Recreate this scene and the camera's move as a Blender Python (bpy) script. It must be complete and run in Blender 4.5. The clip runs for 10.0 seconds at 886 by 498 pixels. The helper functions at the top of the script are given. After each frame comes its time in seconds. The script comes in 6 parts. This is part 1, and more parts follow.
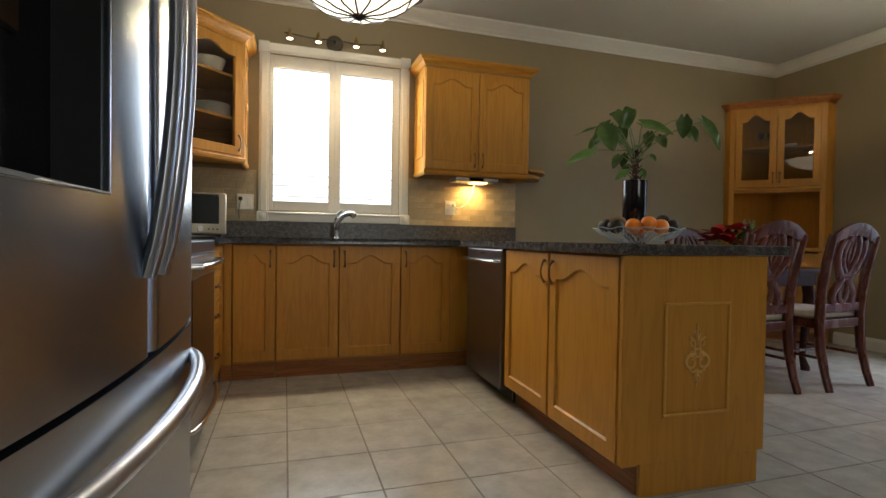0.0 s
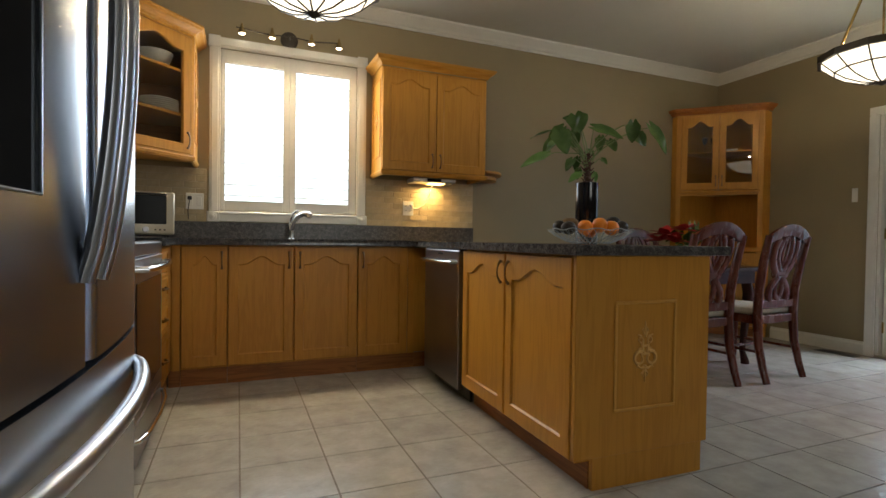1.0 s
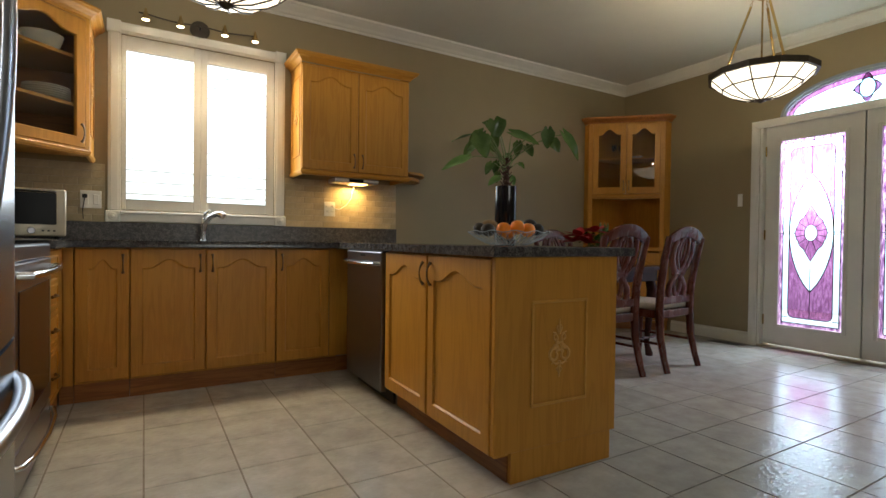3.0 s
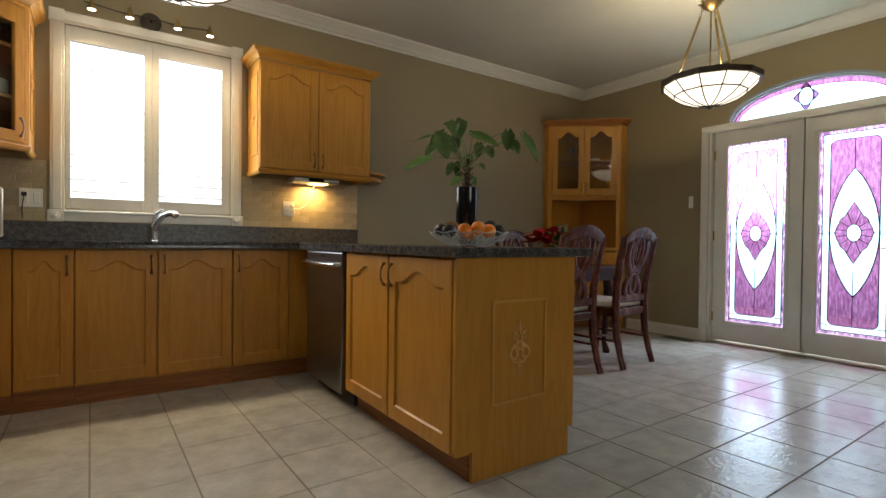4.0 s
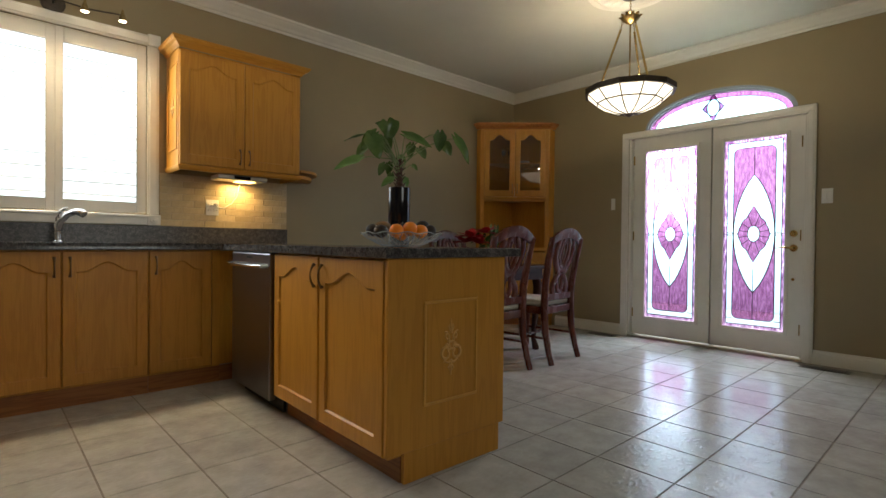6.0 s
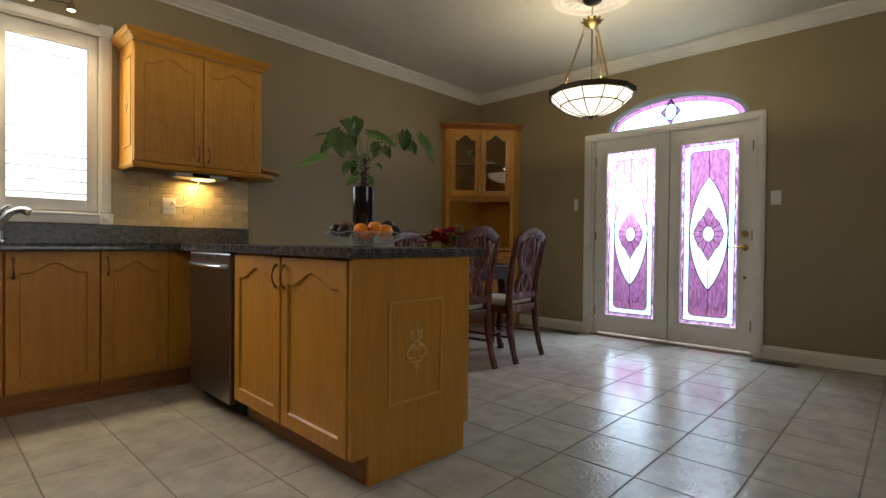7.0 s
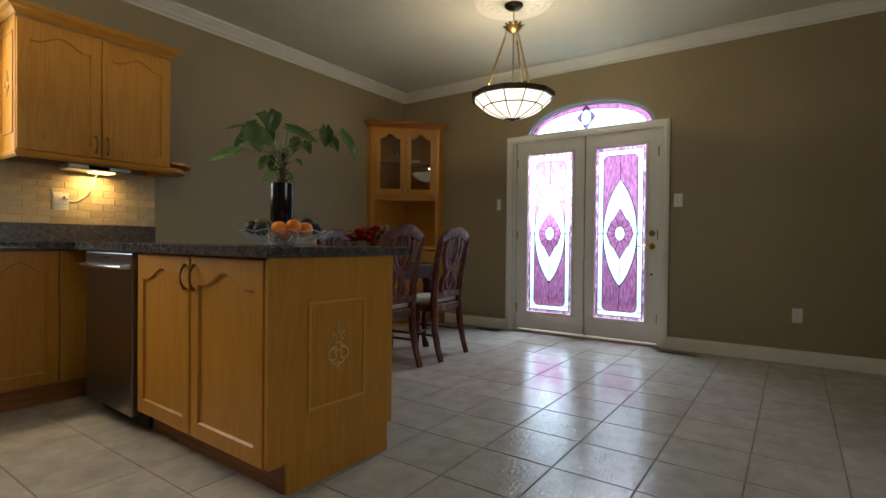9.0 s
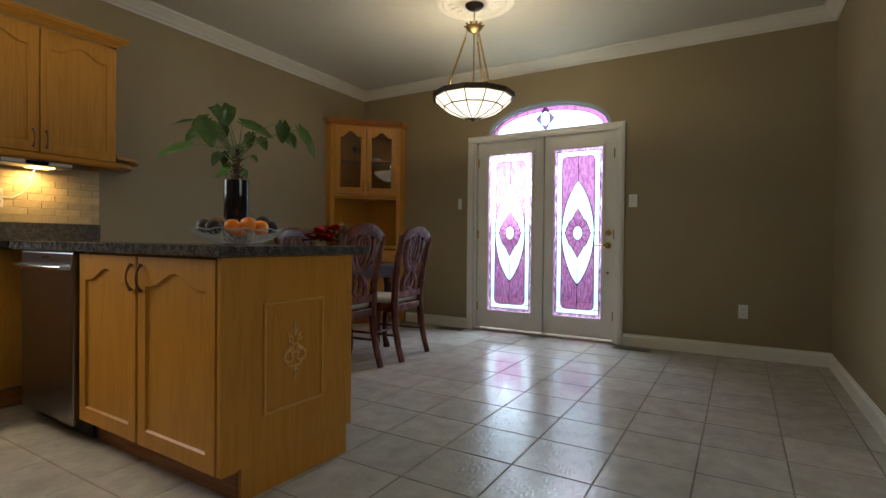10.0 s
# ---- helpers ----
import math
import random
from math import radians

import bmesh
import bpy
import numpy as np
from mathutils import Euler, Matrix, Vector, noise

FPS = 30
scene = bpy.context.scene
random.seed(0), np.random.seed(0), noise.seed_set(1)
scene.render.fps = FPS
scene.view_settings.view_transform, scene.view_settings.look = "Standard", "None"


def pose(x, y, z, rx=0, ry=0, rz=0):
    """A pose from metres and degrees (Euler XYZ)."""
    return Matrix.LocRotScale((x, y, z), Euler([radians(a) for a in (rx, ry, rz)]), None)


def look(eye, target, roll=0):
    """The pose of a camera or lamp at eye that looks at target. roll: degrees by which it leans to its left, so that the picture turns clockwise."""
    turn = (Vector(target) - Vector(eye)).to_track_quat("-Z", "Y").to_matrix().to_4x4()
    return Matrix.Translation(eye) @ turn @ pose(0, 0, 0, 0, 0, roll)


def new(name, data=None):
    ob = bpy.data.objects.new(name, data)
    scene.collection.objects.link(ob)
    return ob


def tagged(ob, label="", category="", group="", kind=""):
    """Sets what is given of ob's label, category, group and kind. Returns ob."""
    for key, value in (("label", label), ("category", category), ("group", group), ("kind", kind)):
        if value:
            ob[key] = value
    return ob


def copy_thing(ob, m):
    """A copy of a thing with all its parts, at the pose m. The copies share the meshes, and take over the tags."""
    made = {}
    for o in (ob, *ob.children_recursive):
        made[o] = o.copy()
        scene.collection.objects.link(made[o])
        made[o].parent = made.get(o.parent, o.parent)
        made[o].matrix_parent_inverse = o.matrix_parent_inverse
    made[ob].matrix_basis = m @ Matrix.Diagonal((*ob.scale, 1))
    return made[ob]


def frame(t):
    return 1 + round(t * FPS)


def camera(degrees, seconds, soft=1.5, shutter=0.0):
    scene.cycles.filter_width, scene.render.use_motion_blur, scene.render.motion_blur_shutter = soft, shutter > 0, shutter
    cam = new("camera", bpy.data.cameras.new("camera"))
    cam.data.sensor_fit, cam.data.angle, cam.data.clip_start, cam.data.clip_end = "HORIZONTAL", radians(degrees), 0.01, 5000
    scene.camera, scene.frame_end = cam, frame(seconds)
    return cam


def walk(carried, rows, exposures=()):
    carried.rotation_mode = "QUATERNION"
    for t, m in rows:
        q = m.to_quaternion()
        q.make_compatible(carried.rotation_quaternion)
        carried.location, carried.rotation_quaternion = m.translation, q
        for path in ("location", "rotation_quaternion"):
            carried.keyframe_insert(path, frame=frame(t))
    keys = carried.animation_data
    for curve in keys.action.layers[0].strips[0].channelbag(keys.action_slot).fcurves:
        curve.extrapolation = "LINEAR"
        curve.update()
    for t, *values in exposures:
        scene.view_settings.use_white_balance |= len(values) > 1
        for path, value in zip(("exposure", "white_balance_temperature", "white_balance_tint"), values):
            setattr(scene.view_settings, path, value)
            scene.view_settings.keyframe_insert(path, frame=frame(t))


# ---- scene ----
cam = camera(83.1, 10.0)
PATH = [
    (0, (-0.968, 0.197, 0.9196), (-0.364, 2.103, 0.8821), 0.86),
    (0.5, (-0.965, 0.195, 0.9214), (-0.281, 2.075, 0.8854), 0.83),
    (1, (-0.962, 0.192, 0.9232), (-0.203, 2.042, 0.8888), 0.80),
    (1.5, (-0.959, 0.190, 0.9249), (-0.130, 2.010, 0.8920), 0.77),
    (2, (-0.957, 0.188, 0.9266), (-0.062, 1.976, 0.8951), 0.74),
    (2.5, (-0.955, 0.186, 0.9281), (0.007, 1.939, 0.8981), 0.72),
    (4, (-0.949, 0.180, 0.9320), (0.204, 1.814, 0.9056), 0.66),
    (4.5, (-0.947, 0.178, 0.9331), (0.264, 1.769, 0.9075), 0.65),
    (5, (-0.945, 0.177, 0.9339), (0.318, 1.728, 0.9092), 0.64),
    (5.5, (-0.942, 0.175, 0.9346), (0.367, 1.687, 0.9105), 0.63),
    (7, (-0.932, 0.172, 0.9355), (0.519, 1.548, 0.9123), 0.61),
    (7.5, (-0.928, 0.171, 0.9354), (0.571, 1.495, 0.9123), 0.61),
    (8, (-0.924, 0.171, 0.9350), (0.623, 1.438, 0.9119), 0.61),
    (8.5, (-0.918, 0.171, 0.9343), (0.676, 1.379, 0.9111), 0.61),
    (9, (-0.912, 0.171, 0.9334), (0.725, 1.320, 0.9101), 0.62),
    (9.5, (-0.906, 0.171, 0.9322), (0.773, 1.258, 0.9088), 0.62),
    (10, (-0.898, 0.172, 0.9307), (0.822, 1.193, 0.9072), 0.63),
]
walk(cam, [(t, look(eye, target, roll)) for t, eye, target, roll in PATH], [(0, 0.41), (2.5, 0.38), (5.0, 0.36), (7.5, 0.23), (10, 0.15)])

# ---- world, sun, exposure ----
world = bpy.data.worlds.new("sky")
scene.world = world
world.use_nodes = True
wn = world.node_tree.nodes
sky = wn.new("ShaderNodeTexSky")
sky.sky_type = 'NISHITA'
sky.sun_disc = False
sky.sun_elevation = radians(35)
sky.sun_rotation = radians(246)
world.node_tree.links.new(sky.outputs[0], wn["Background"].inputs[0])
wn["Background"].inputs[1].default_value = 0.12


def area_lamp(name, m, sx, sy, watts, colour):
    data = bpy.data.lights.new(name, 'AREA')
    data.shape, data.size, data.size_y = 'RECTANGLE', sx, sy
    data.energy, data.color = watts, colour
    ob = new(name, data)
    ob.matrix_world = m
    return ob


def point_lamp(name, at, watts, colour, radius=0.05):
    data = bpy.data.lights.new(name, 'POINT')
    data.energy, data.color, data.shadow_soft_size = watts, colour, radius
    ob = new(name, data)
    ob.location = at
    return ob


sun_data = bpy.data.lights.new("sun", 'SUN')
sun_data.energy, sun_data.angle, sun_data.color = 3.0, radians(0.6), (1.0, 0.95, 0.87)
sun = new("sun", sun_data)
sun.matrix_world = look((-9, -4, 7), (0, 0, 0))

# daylight in the openings
area_lamp("window_daylight", look((-0.585, 4.155, 1.71), (-0.585, 3.0, 1.66)), 0.95, 1.10, 14, (0.78, 0.90, 1.0))
area_lamp("door_daylight", look((4.80, 1.90, 2.65), (3.95, 1.90, 1.0)), 1.3, 1.0, 270, (0.97, 0.98, 1.0))
# fill lamp in an unseen window, added to brighten south-facing surfaces
area_lamp("back_fill_daylight", pose(0.75, -3.55, 1.55, 90, 0, 0), 1.9, 1.3, 20, (0.99, 0.97, 0.93))

# ---- materials ----


def material(name, base, rough=0.5, metal=0.0, var=0.0, scale=6.0, bump=0.0, bump_scale=60.0, stretch=(1, 1, 1), coat=0.0, spec=0.5, second=None, vary=0.0):
    m = bpy.data.materials.new(name)
    m.use_nodes = True
    n, l = m.node_tree.nodes, m.node_tree.links
    b = n["Principled BSDF"]
    b.inputs["Roughness"].default_value = rough
    b.inputs["Metallic"].default_value = metal
    b.inputs["Coat Weight"].default_value = coat
    b.inputs["Coat Roughness"].default_value = 0.12
    b.inputs["Specular IOR Level"].default_value = spec
    tc = n.new("ShaderNodeTexCoord")
    mp = n.new("ShaderNodeMapping")
    mp.inputs["Scale"].default_value = stretch
    l.new(tc.outputs["Object"], mp.inputs["Vector"])
    out = None
    if var > 0 or second:
        t = n.new("ShaderNodeTexNoise")
        t.inputs["Scale"].default_value = scale
        t.inputs["Detail"].default_value = 6.0
        t.inputs["Roughness"].default_value = 0.65
        l.new(mp.outputs[0], t.inputs["Vector"])
        r = n.new("ShaderNodeValToRGB")
        lo = second or [c * (1 - var) for c in base]
        hi = base if second else [min(1, c * (1 + var)) for c in base]
        r.color_ramp.elements[0].position, r.color_ramp.elements[1].position = 0.32, 0.68
        r.color_ramp.elements[0].color = (*lo, 1)
        r.color_ramp.elements[1].color = (*hi, 1)
        l.new(t.outputs["Fac"], r.inputs["Fac"])
        out = r.outputs["Color"]
        rr = n.new("ShaderNodeMapRange")
        rr.inputs["To Min"].default_value, rr.inputs["To Max"].default_value = max(0.02, rough - 0.07), min(1, rough + 0.07)
        l.new(t.outputs["Fac"], rr.inputs["Value"])
        l.new(rr.outputs[0], b.inputs["Roughness"])
        if vary > 0:
            oi = n.new("ShaderNodeObjectInfo")
            hs = n.new("ShaderNodeHueSaturation")
            mr = n.new("ShaderNodeMapRange")
            mr.inputs["To Min"].default_value, mr.inputs["To Max"].default_value = 1 - vary, 1 + vary
            l.new(oi.outputs["Random"], mr.inputs["Value"])
            l.new(mr.outputs[0], hs.inputs["Value"])
            l.new(out, hs.inputs["Color"])
            out = hs.outputs[0]
        l.new(out, b.inputs["Base Color"])
    else:
        b.inputs["Base Color"].default_value = (*base, 1)
    if bump > 0:
        t2 = n.new("ShaderNodeTexNoise")
        t2.inputs["Scale"].default_value = bump_scale
        t2.inputs["Detail"].default_value = 4.0
        l.new(mp.outputs[0], t2.inputs["Vector"])
        bn = n.new("ShaderNodeBump")
        bn.inputs["Strength"].default_value = bump
        bn.inputs["Distance"].default_value = 0.004
        l.new(t2.outputs["Fac"], bn.inputs["Height"])
        l.new(bn.outputs[0], b.inputs["Normal"])
    return m


def oak(name, base, dark, across=True, rough=0.38):
    """Honey oak: long grain along local z, with cathedral figure and pores."""
    m = bpy.data.materials.new(name)
    m.use_nodes = True
    n, l = m.node_tree.nodes, m.node_tree.links
    b = n["Principled BSDF"]
    b.inputs["Roughness"].default_value = rough
    b.inputs["Specular IOR Level"].default_value = 0.40
    tc = n.new("ShaderNodeTexCoord")
    oi = n.new("ShaderNodeObjectInfo")
    shift = n.new("ShaderNodeVectorMath")
    shift.operation = 'MULTIPLY_ADD'
    l.new(oi.outputs["Random"], shift.inputs[0])
    shift.inputs[1].default_value = (7, 11, 5)
    l.new(tc.outputs["Object"], shift.inputs[2])
    mp = n.new("ShaderNodeMapping")
    mp.inputs["Scale"].default_value = (9, 9, 0.9) if across else (0.9, 9, 9)
    l.new(shift.outputs[0], mp.inputs["Vector"])
    w = n.new("ShaderNodeTexNoise")
    w.inputs["Scale"].default_value, w.inputs["Detail"].default_value = 1.6, 3
    w.inputs["Distortion"].default_value = 1.2
    l.new(mp.outputs[0], w.inputs["Vector"])
    s = n.new("ShaderNodeMath")
    s.operation = 'MULTIPLY'
    s.inputs[1].default_value = 26
    l.new(w.outputs["Fac"], s.inputs[0])
    sn = n.new("ShaderNodeMath")
    sn.operation = 'SINE'
    l.new(s.outputs[0], sn.inputs[0])
    mp2 = n.new("ShaderNodeMapping")
    mp2.inputs["Scale"].default_value = (160, 160, 5) if across else (5, 160, 160)
    l.new(shift.outputs[0], mp2.inputs["Vector"])
    pores = n.new("ShaderNodeTexNoise")
    pores.inputs["Scale"].default_value, pores.inputs["Detail"].default_value = 1.0, 3
    l.new(mp2.outputs[0], pores.inputs["Vector"])
    add = n.new("ShaderNodeMath")
    add.operation = 'MULTIPLY_ADD'
    add.inputs[1].default_value = 0.20
    l.new(sn.outputs[0], add.inputs[0])
    l.new(pores.outputs["Fac"], add.inputs[2])
    r = n.new("ShaderNodeValToRGB")
    r.color_ramp.elements[0].position, r.color_ramp.elements[1].position = 0.28, 0.62
    r.color_ramp.elements[0].color = (*dark, 1)
    r.color_ramp.elements[1].color = (*base, 1)
    l.new(add.outputs[0], r.inputs["Fac"])
    l.new(r.outputs[0], b.inputs["Base Color"])
    bn = n.new("ShaderNodeBump")
    bn.inputs["Strength"].default_value, bn.inputs["Distance"].default_value = 0.12, 0.001
    l.new(pores.outputs["Fac"], bn.inputs["Height"])
    l.new(bn.outputs[0], b.inputs["Normal"])
    return m


def see_through(name, tint, gloss=0.12, rough=0.05, ripple=0.0, mixcol=None, patch=0.0):
    """Coloured or clear sheet glass: tinted clear body with a gloss from Fresnel."""
    m = bpy.data.materials.new(name)
    m.use_nodes = True
    n, l = m.node_tree.nodes, m.node_tree.links
    n.remove(n["Principled BSDF"])
    tr = n.new("ShaderNodeBsdfTransparent")
    tr.inputs[0].default_value = (*tint, 1)
    gl = n.new("ShaderNodeBsdfGlossy")
    gl.inputs["Roughness"].default_value = rough
    fr = n.new("ShaderNodeLayerWeight")
    fr.inputs["Blend"].default_value = 0.5
    po_ = n.new("ShaderNodeMath")
    po_.operation = 'POWER'
    po_.inputs[1].default_value = 3.5
    l.new(fr.outputs["Facing"], po_.inputs[0])
    mu = n.new("ShaderNodeMath")
    mu.operation = 'MULTIPLY_ADD'
    mu.inputs[1].default_value = min(0.7, gloss * 5)
    mu.inputs[2].default_value = gloss * 0.6
    mu.use_clamp = True
    l.new(po_.outputs[0], mu.inputs[0])
    mx = n.new("ShaderNodeMixShader")
    l.new(mu.outputs[0], mx.inputs[0])
    l.new(tr.outputs[0], mx.inputs[1])
    l.new(gl.outputs[0], mx.inputs[2])
    l.new(mx.outputs[0], n["Material Output"].inputs[0])
    if ripple > 0:
        tc = n.new("ShaderNodeTexCoord")
        mp = n.new("ShaderNodeMapping")
        mp.inputs["Scale"].default_value = (1, 3.0, 0.7)
        l.new(tc.outputs["Object"], mp.inputs["Vector"])
        t = n.new("ShaderNodeTexNoise")
        t.inputs["Scale"].default_value, t.inputs["Detail"].default_value = 26, 5
        l.new(mp.outputs[0], t.inputs["Vector"])
        bn = n.new("ShaderNodeBump")
        bn.inputs["Strength"].default_value, bn.inputs["Distance"].default_value = ripple, 0.01
        l.new(t.outputs["Fac"], bn.inputs["Height"])
        l.new(bn.outputs[0], gl.inputs["Normal"])
        l.new(bn.outputs[0], fr.inputs["Normal"])
        if mixcol:
            r = n.new("ShaderNodeValToRGB")
            r.color_ramp.elements[0].position, r.color_ramp.elements[1].position = 0.35, 0.68
            r.color_ramp.elements[0].color = (*tint, 1)
            r.color_ramp.elements[1].color = (*mixcol, 1)
            l.new(t.outputs["Fac"], r.inputs["Fac"])
            l.new(r.outputs[0], tr.inputs[0])
    return m


def glow(name, colour, strength):
    m = bpy.data.materials.new(name)
    m.use_nodes = True
    b = m.node_tree.nodes["Principled BSDF"]
    b.inputs["Base Color"].default_value = (*colour, 1)
    b.inputs["Emission Color"].default_value = (*colour, 1)
    b.inputs["Emission Strength"].default_value = strength
    b.inputs["Roughness"].default_value = 0.4
    return m


def granite(name, rough):
    m = bpy.data.materials.new(name)
    m.use_nodes = True
    n, l = m.node_tree.nodes, m.node_tree.links
    b = n["Principled BSDF"]
    b.inputs["Roughness"].default_value = rough
    tc = n.new("ShaderNodeTexCoord")
    v = n.new("ShaderNodeTexVoronoi")
    v.inputs["Scale"].default_value = 210
    l.new(tc.outputs["Object"], v.inputs["Vector"])
    t = n.new("ShaderNodeTexNoise")
    t.inputs["Scale"].default_value, t.inputs["Detail"].default_value = 34, 6
    l.new(tc.outputs["Object"], t.inputs["Vector"])
    sep = n.new("ShaderNodeSeparateColor")
    l.new(v.outputs["Color"], sep.inputs[0])
    mu = n.new("ShaderNodeMath")
    mu.operation = 'MULTIPLY_ADD'
    mu.inputs[1].default_value = 0.45
    l.new(sep.outputs[0], mu.inputs[0])
    l.new(t.outputs["Fac"], mu.inputs[2])
    r = n.new("ShaderNodeValToRGB")
    e = r.color_ramp.elements
    e[0].position, e[0].color = 0.45, (0.030, 0.028, 0.029, 1)
    e[1].position, e[1].color = 0.98, (0.135, 0.125, 0.120, 1)
    k = e.new(0.68)
    k.color = (0.050, 0.047, 0.049, 1)
    l.new(mu.outputs[0], r.inputs["Fac"])
    l.new(r.outputs[0], b.inputs["Base Color"])
    return m


def tile_material():
    """Glazed beige floor tile with cloudy tone and a slate-like cleft surface."""
    m = material("floor_tile_glaze", (0.53, 0.50, 0.45), 0.21, 0, 0.0, 8.0, second=(0.40, 0.375, 0.33), vary=0.06)
    n, l = m.node_tree.nodes, m.node_tree.links
    b = n["Principled BSDF"]
    geo = n.new("ShaderNodeNewGeometry")
    mp = n.new("ShaderNodeMapping")
    mp.inputs["Scale"].default_value = (1, 1.7, 1)
    mp.inputs["Rotation"].default_value = (0, 0, 0.5)
    l.new(geo.outputs["Position"], mp.inputs["Vector"])
    for node in n:
        if node.type == 'TEX_NOISE':
            l.new(geo.outputs["Position"], node.inputs["Vector"])
    t = n.new("ShaderNodeTexNoise")
    t.noise_type = 'RIDGED_MULTIFRACTAL'
    t.inputs["Scale"].default_value, t.inputs["Detail"].default_value = 26, 6
    l.new(mp.outputs[0], t.inputs["Vector"])
    bn = n.new("ShaderNodeBump")
    bn.inputs["Strength"].default_value, bn.inputs["Distance"].default_value = 0.44, 0.004
    l.new(t.outputs["Fac"], bn.inputs["Height"])
    l.new(bn.outputs[0], b.inputs["Normal"])
    return m


WALL = material("taupe_wall_paint", (0.305, 0.243, 0.138), 0.55, 0, 0.05, 1.3, 0.10, 220)
CEIL = material("ceiling_paint", (0.60, 0.575, 0.49), 0.9, 0, 0.03, 2.0, 0.25, 160)
TRIM = material("white_trim_paint", (0.78, 0.76, 0.69), 0.35, 0, 0.04, 5, 0.03, 90)
CROWN = material("cream_crown_paint", (0.74, 0.71, 0.63), 0.5, 0, 0.03, 5)
TILE = tile_material()
GROUT = material("brown_grout", (0.22, 0.185, 0.145), 0.9, 0, 0.25, 30, 0.3, 200)
OAK = oak("honey_oak", (0.545, 0.248, 0.032), (0.485, 0.211, 0.025))
OAKH = oak("honey_oak_rail", (0.545, 0.248, 0.032), (0.485, 0.211, 0.025), False)
OAKR = oak("reddish_oak_crown", (0.40, 0.145, 0.026), (0.32, 0.11, 0.020), False)
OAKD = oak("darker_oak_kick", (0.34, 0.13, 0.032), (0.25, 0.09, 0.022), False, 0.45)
CARVE = material("pale_carved_wood", (0.70, 0.40, 0.12), 0.42, 0, 0.10, 40)
GRANITE = granite("polished_granite", 0.15)
HONED = granite("honed_granite", 0.30)
STEEL = material("brushed_stainless", (0.32, 0.35, 0.405), 0.27, 1.0)
STEELA = material("appliance_steel", (0.27, 0.255, 0.265), 0.28, 1.0)
TAPM = material("brushed_tap_metal", (0.40, 0.39, 0.38), 0.24, 1.0, 0.06, 30)
CHROME = material("bright_chrome", (0.75, 0.75, 0.76), 0.14, 1.0)
SATIN = material("satin_steel", (0.40, 0.42, 0.46), 0.30, 1.0)
BLACKG = material("black_glass", (0.008, 0.007, 0.007), 0.14, 0, spec=0.05)
BLACKP = material("black_plastic", (0.02, 0.02, 0.021), 0.45, 0, 0.1, 30)
BRASS = material("polished_brass", (0.62, 0.44, 0.17), 0.22, 1.0, 0.1, 20)
ABRASS = material("antique_brass", (0.32, 0.22, 0.09), 0.38, 1.0, 0.3, 30)
BRONZE = material("dark_bronze", (0.075, 0.06, 0.045), 0.4, 0.8, 0.2, 30)
PULL = material("antique_pull_metal", (0.24, 0.155, 0.085), 0.32, 0.9, 0.25, 40)
# the frame's blue-grey has the cool daylight on it put into the colour
ARCHF = material("daylit_arch_frame", (0.29, 0.33, 0.39), 0.35, 0, 0.06, 6)
CAME = material("lead_came", (0.05, 0.048, 0.06), 0.45, 0.5)
CHERRY = material("cherry_stained_wood", (0.125, 0.027, 0.010), 0.27, 0, 0.0, 5, second=(0.062, 0.013, 0.007), stretch=(2.2, 2.2, 0.8), coat=0.0, spec=0.36, vary=0.08)
TABLEW = material("polished_dark_table", (0.055, 0.022, 0.016), 0.22, 0, 0.2, 6, stretch=(0.8, 8, 8), spec=0.2)
SEAT = material("cream_seat_fabric", (0.60, 0.54, 0.42), 0.85, 0, 0.12, 40, 0.4, 300)
STONE = material("tumbled_travertine", (0.52, 0.425, 0.265), 0.6, 0, 0.0, 14, 0.35, 60, second=(0.42, 0.335, 0.20), vary=0.12)
WHITEP = material("white_plastic", (0.80, 0.79, 0.74), 0.4, 0, 0.02, 20)
CREAMM = material("cream_enamel", (0.52, 0.47, 0.36), 0.3, 0.4, 0.04, 8)
PORC = material("white_porcelain", (0.74, 0.70, 0.62), 0.25, 0, 0.03, 8)
LEAF = material("dark_green_leaf", (0.13, 0.215, 0.055), 0.24, 0, 0.0, 9, 0.1, 30, second=(0.06, 0.125, 0.030), vary=0.25)
LEAFM = material("mid_green_leaf", (0.105, 0.19, 0.028), 0.4, 0, 0.0, 9, 0.1, 30, second=(0.055, 0.115, 0.016), vary=0.2)
LEAFP = material("pale_green_leaf", (0.14, 0.27, 0.06), 0.45, 0, 0.2, 9, vary=0.2)
STEM = material("green_stem", (0.16, 0.22, 0.07), 0.5, 0, 0.25, 20)
BARK = material("ringed_brown_stem", (0.10, 0.05, 0.03), 0.8, 0, 0.4, 50, 0.6, 80)
RED = material("poinsettia_red", (0.44, 0.012, 0.018), 0.55, 0, 0.25, 20, vary=0.15)
ORANGE = material("orange_peel", (0.92, 0.26, 0.010), 0.42, 0, 0.08, 12, 0.35, 260)
AVOC = material("dark_avocado_skin", (0.035, 0.026, 0.020), 0.5, 0, 0.35, 30, 0.5, 120, spec=0.25)
KIWI = material("brown_fuzzy_skin", (0.22, 0.13, 0.055), 0.75, 0, 0.25, 40, 0.4, 200)
VASEM = material("black_glazed_vase", (0.012, 0.011, 0.014), 0.12, 0, 0.2, 8)
CLEAR = see_through("clear_glass", (0.95, 0.96, 0.95), 0.04)
CABGLASS = see_through("cabinet_glass", (0.92, 0.93, 0.92), 0.06, 0.02)
# pale body colour and alpha stand in for reflections and glints
CUTG = material("cut_glass", (0.80, 0.86, 0.90), 0.08, 0, 0.06, 60, 0.5, 70, spec=0.2)
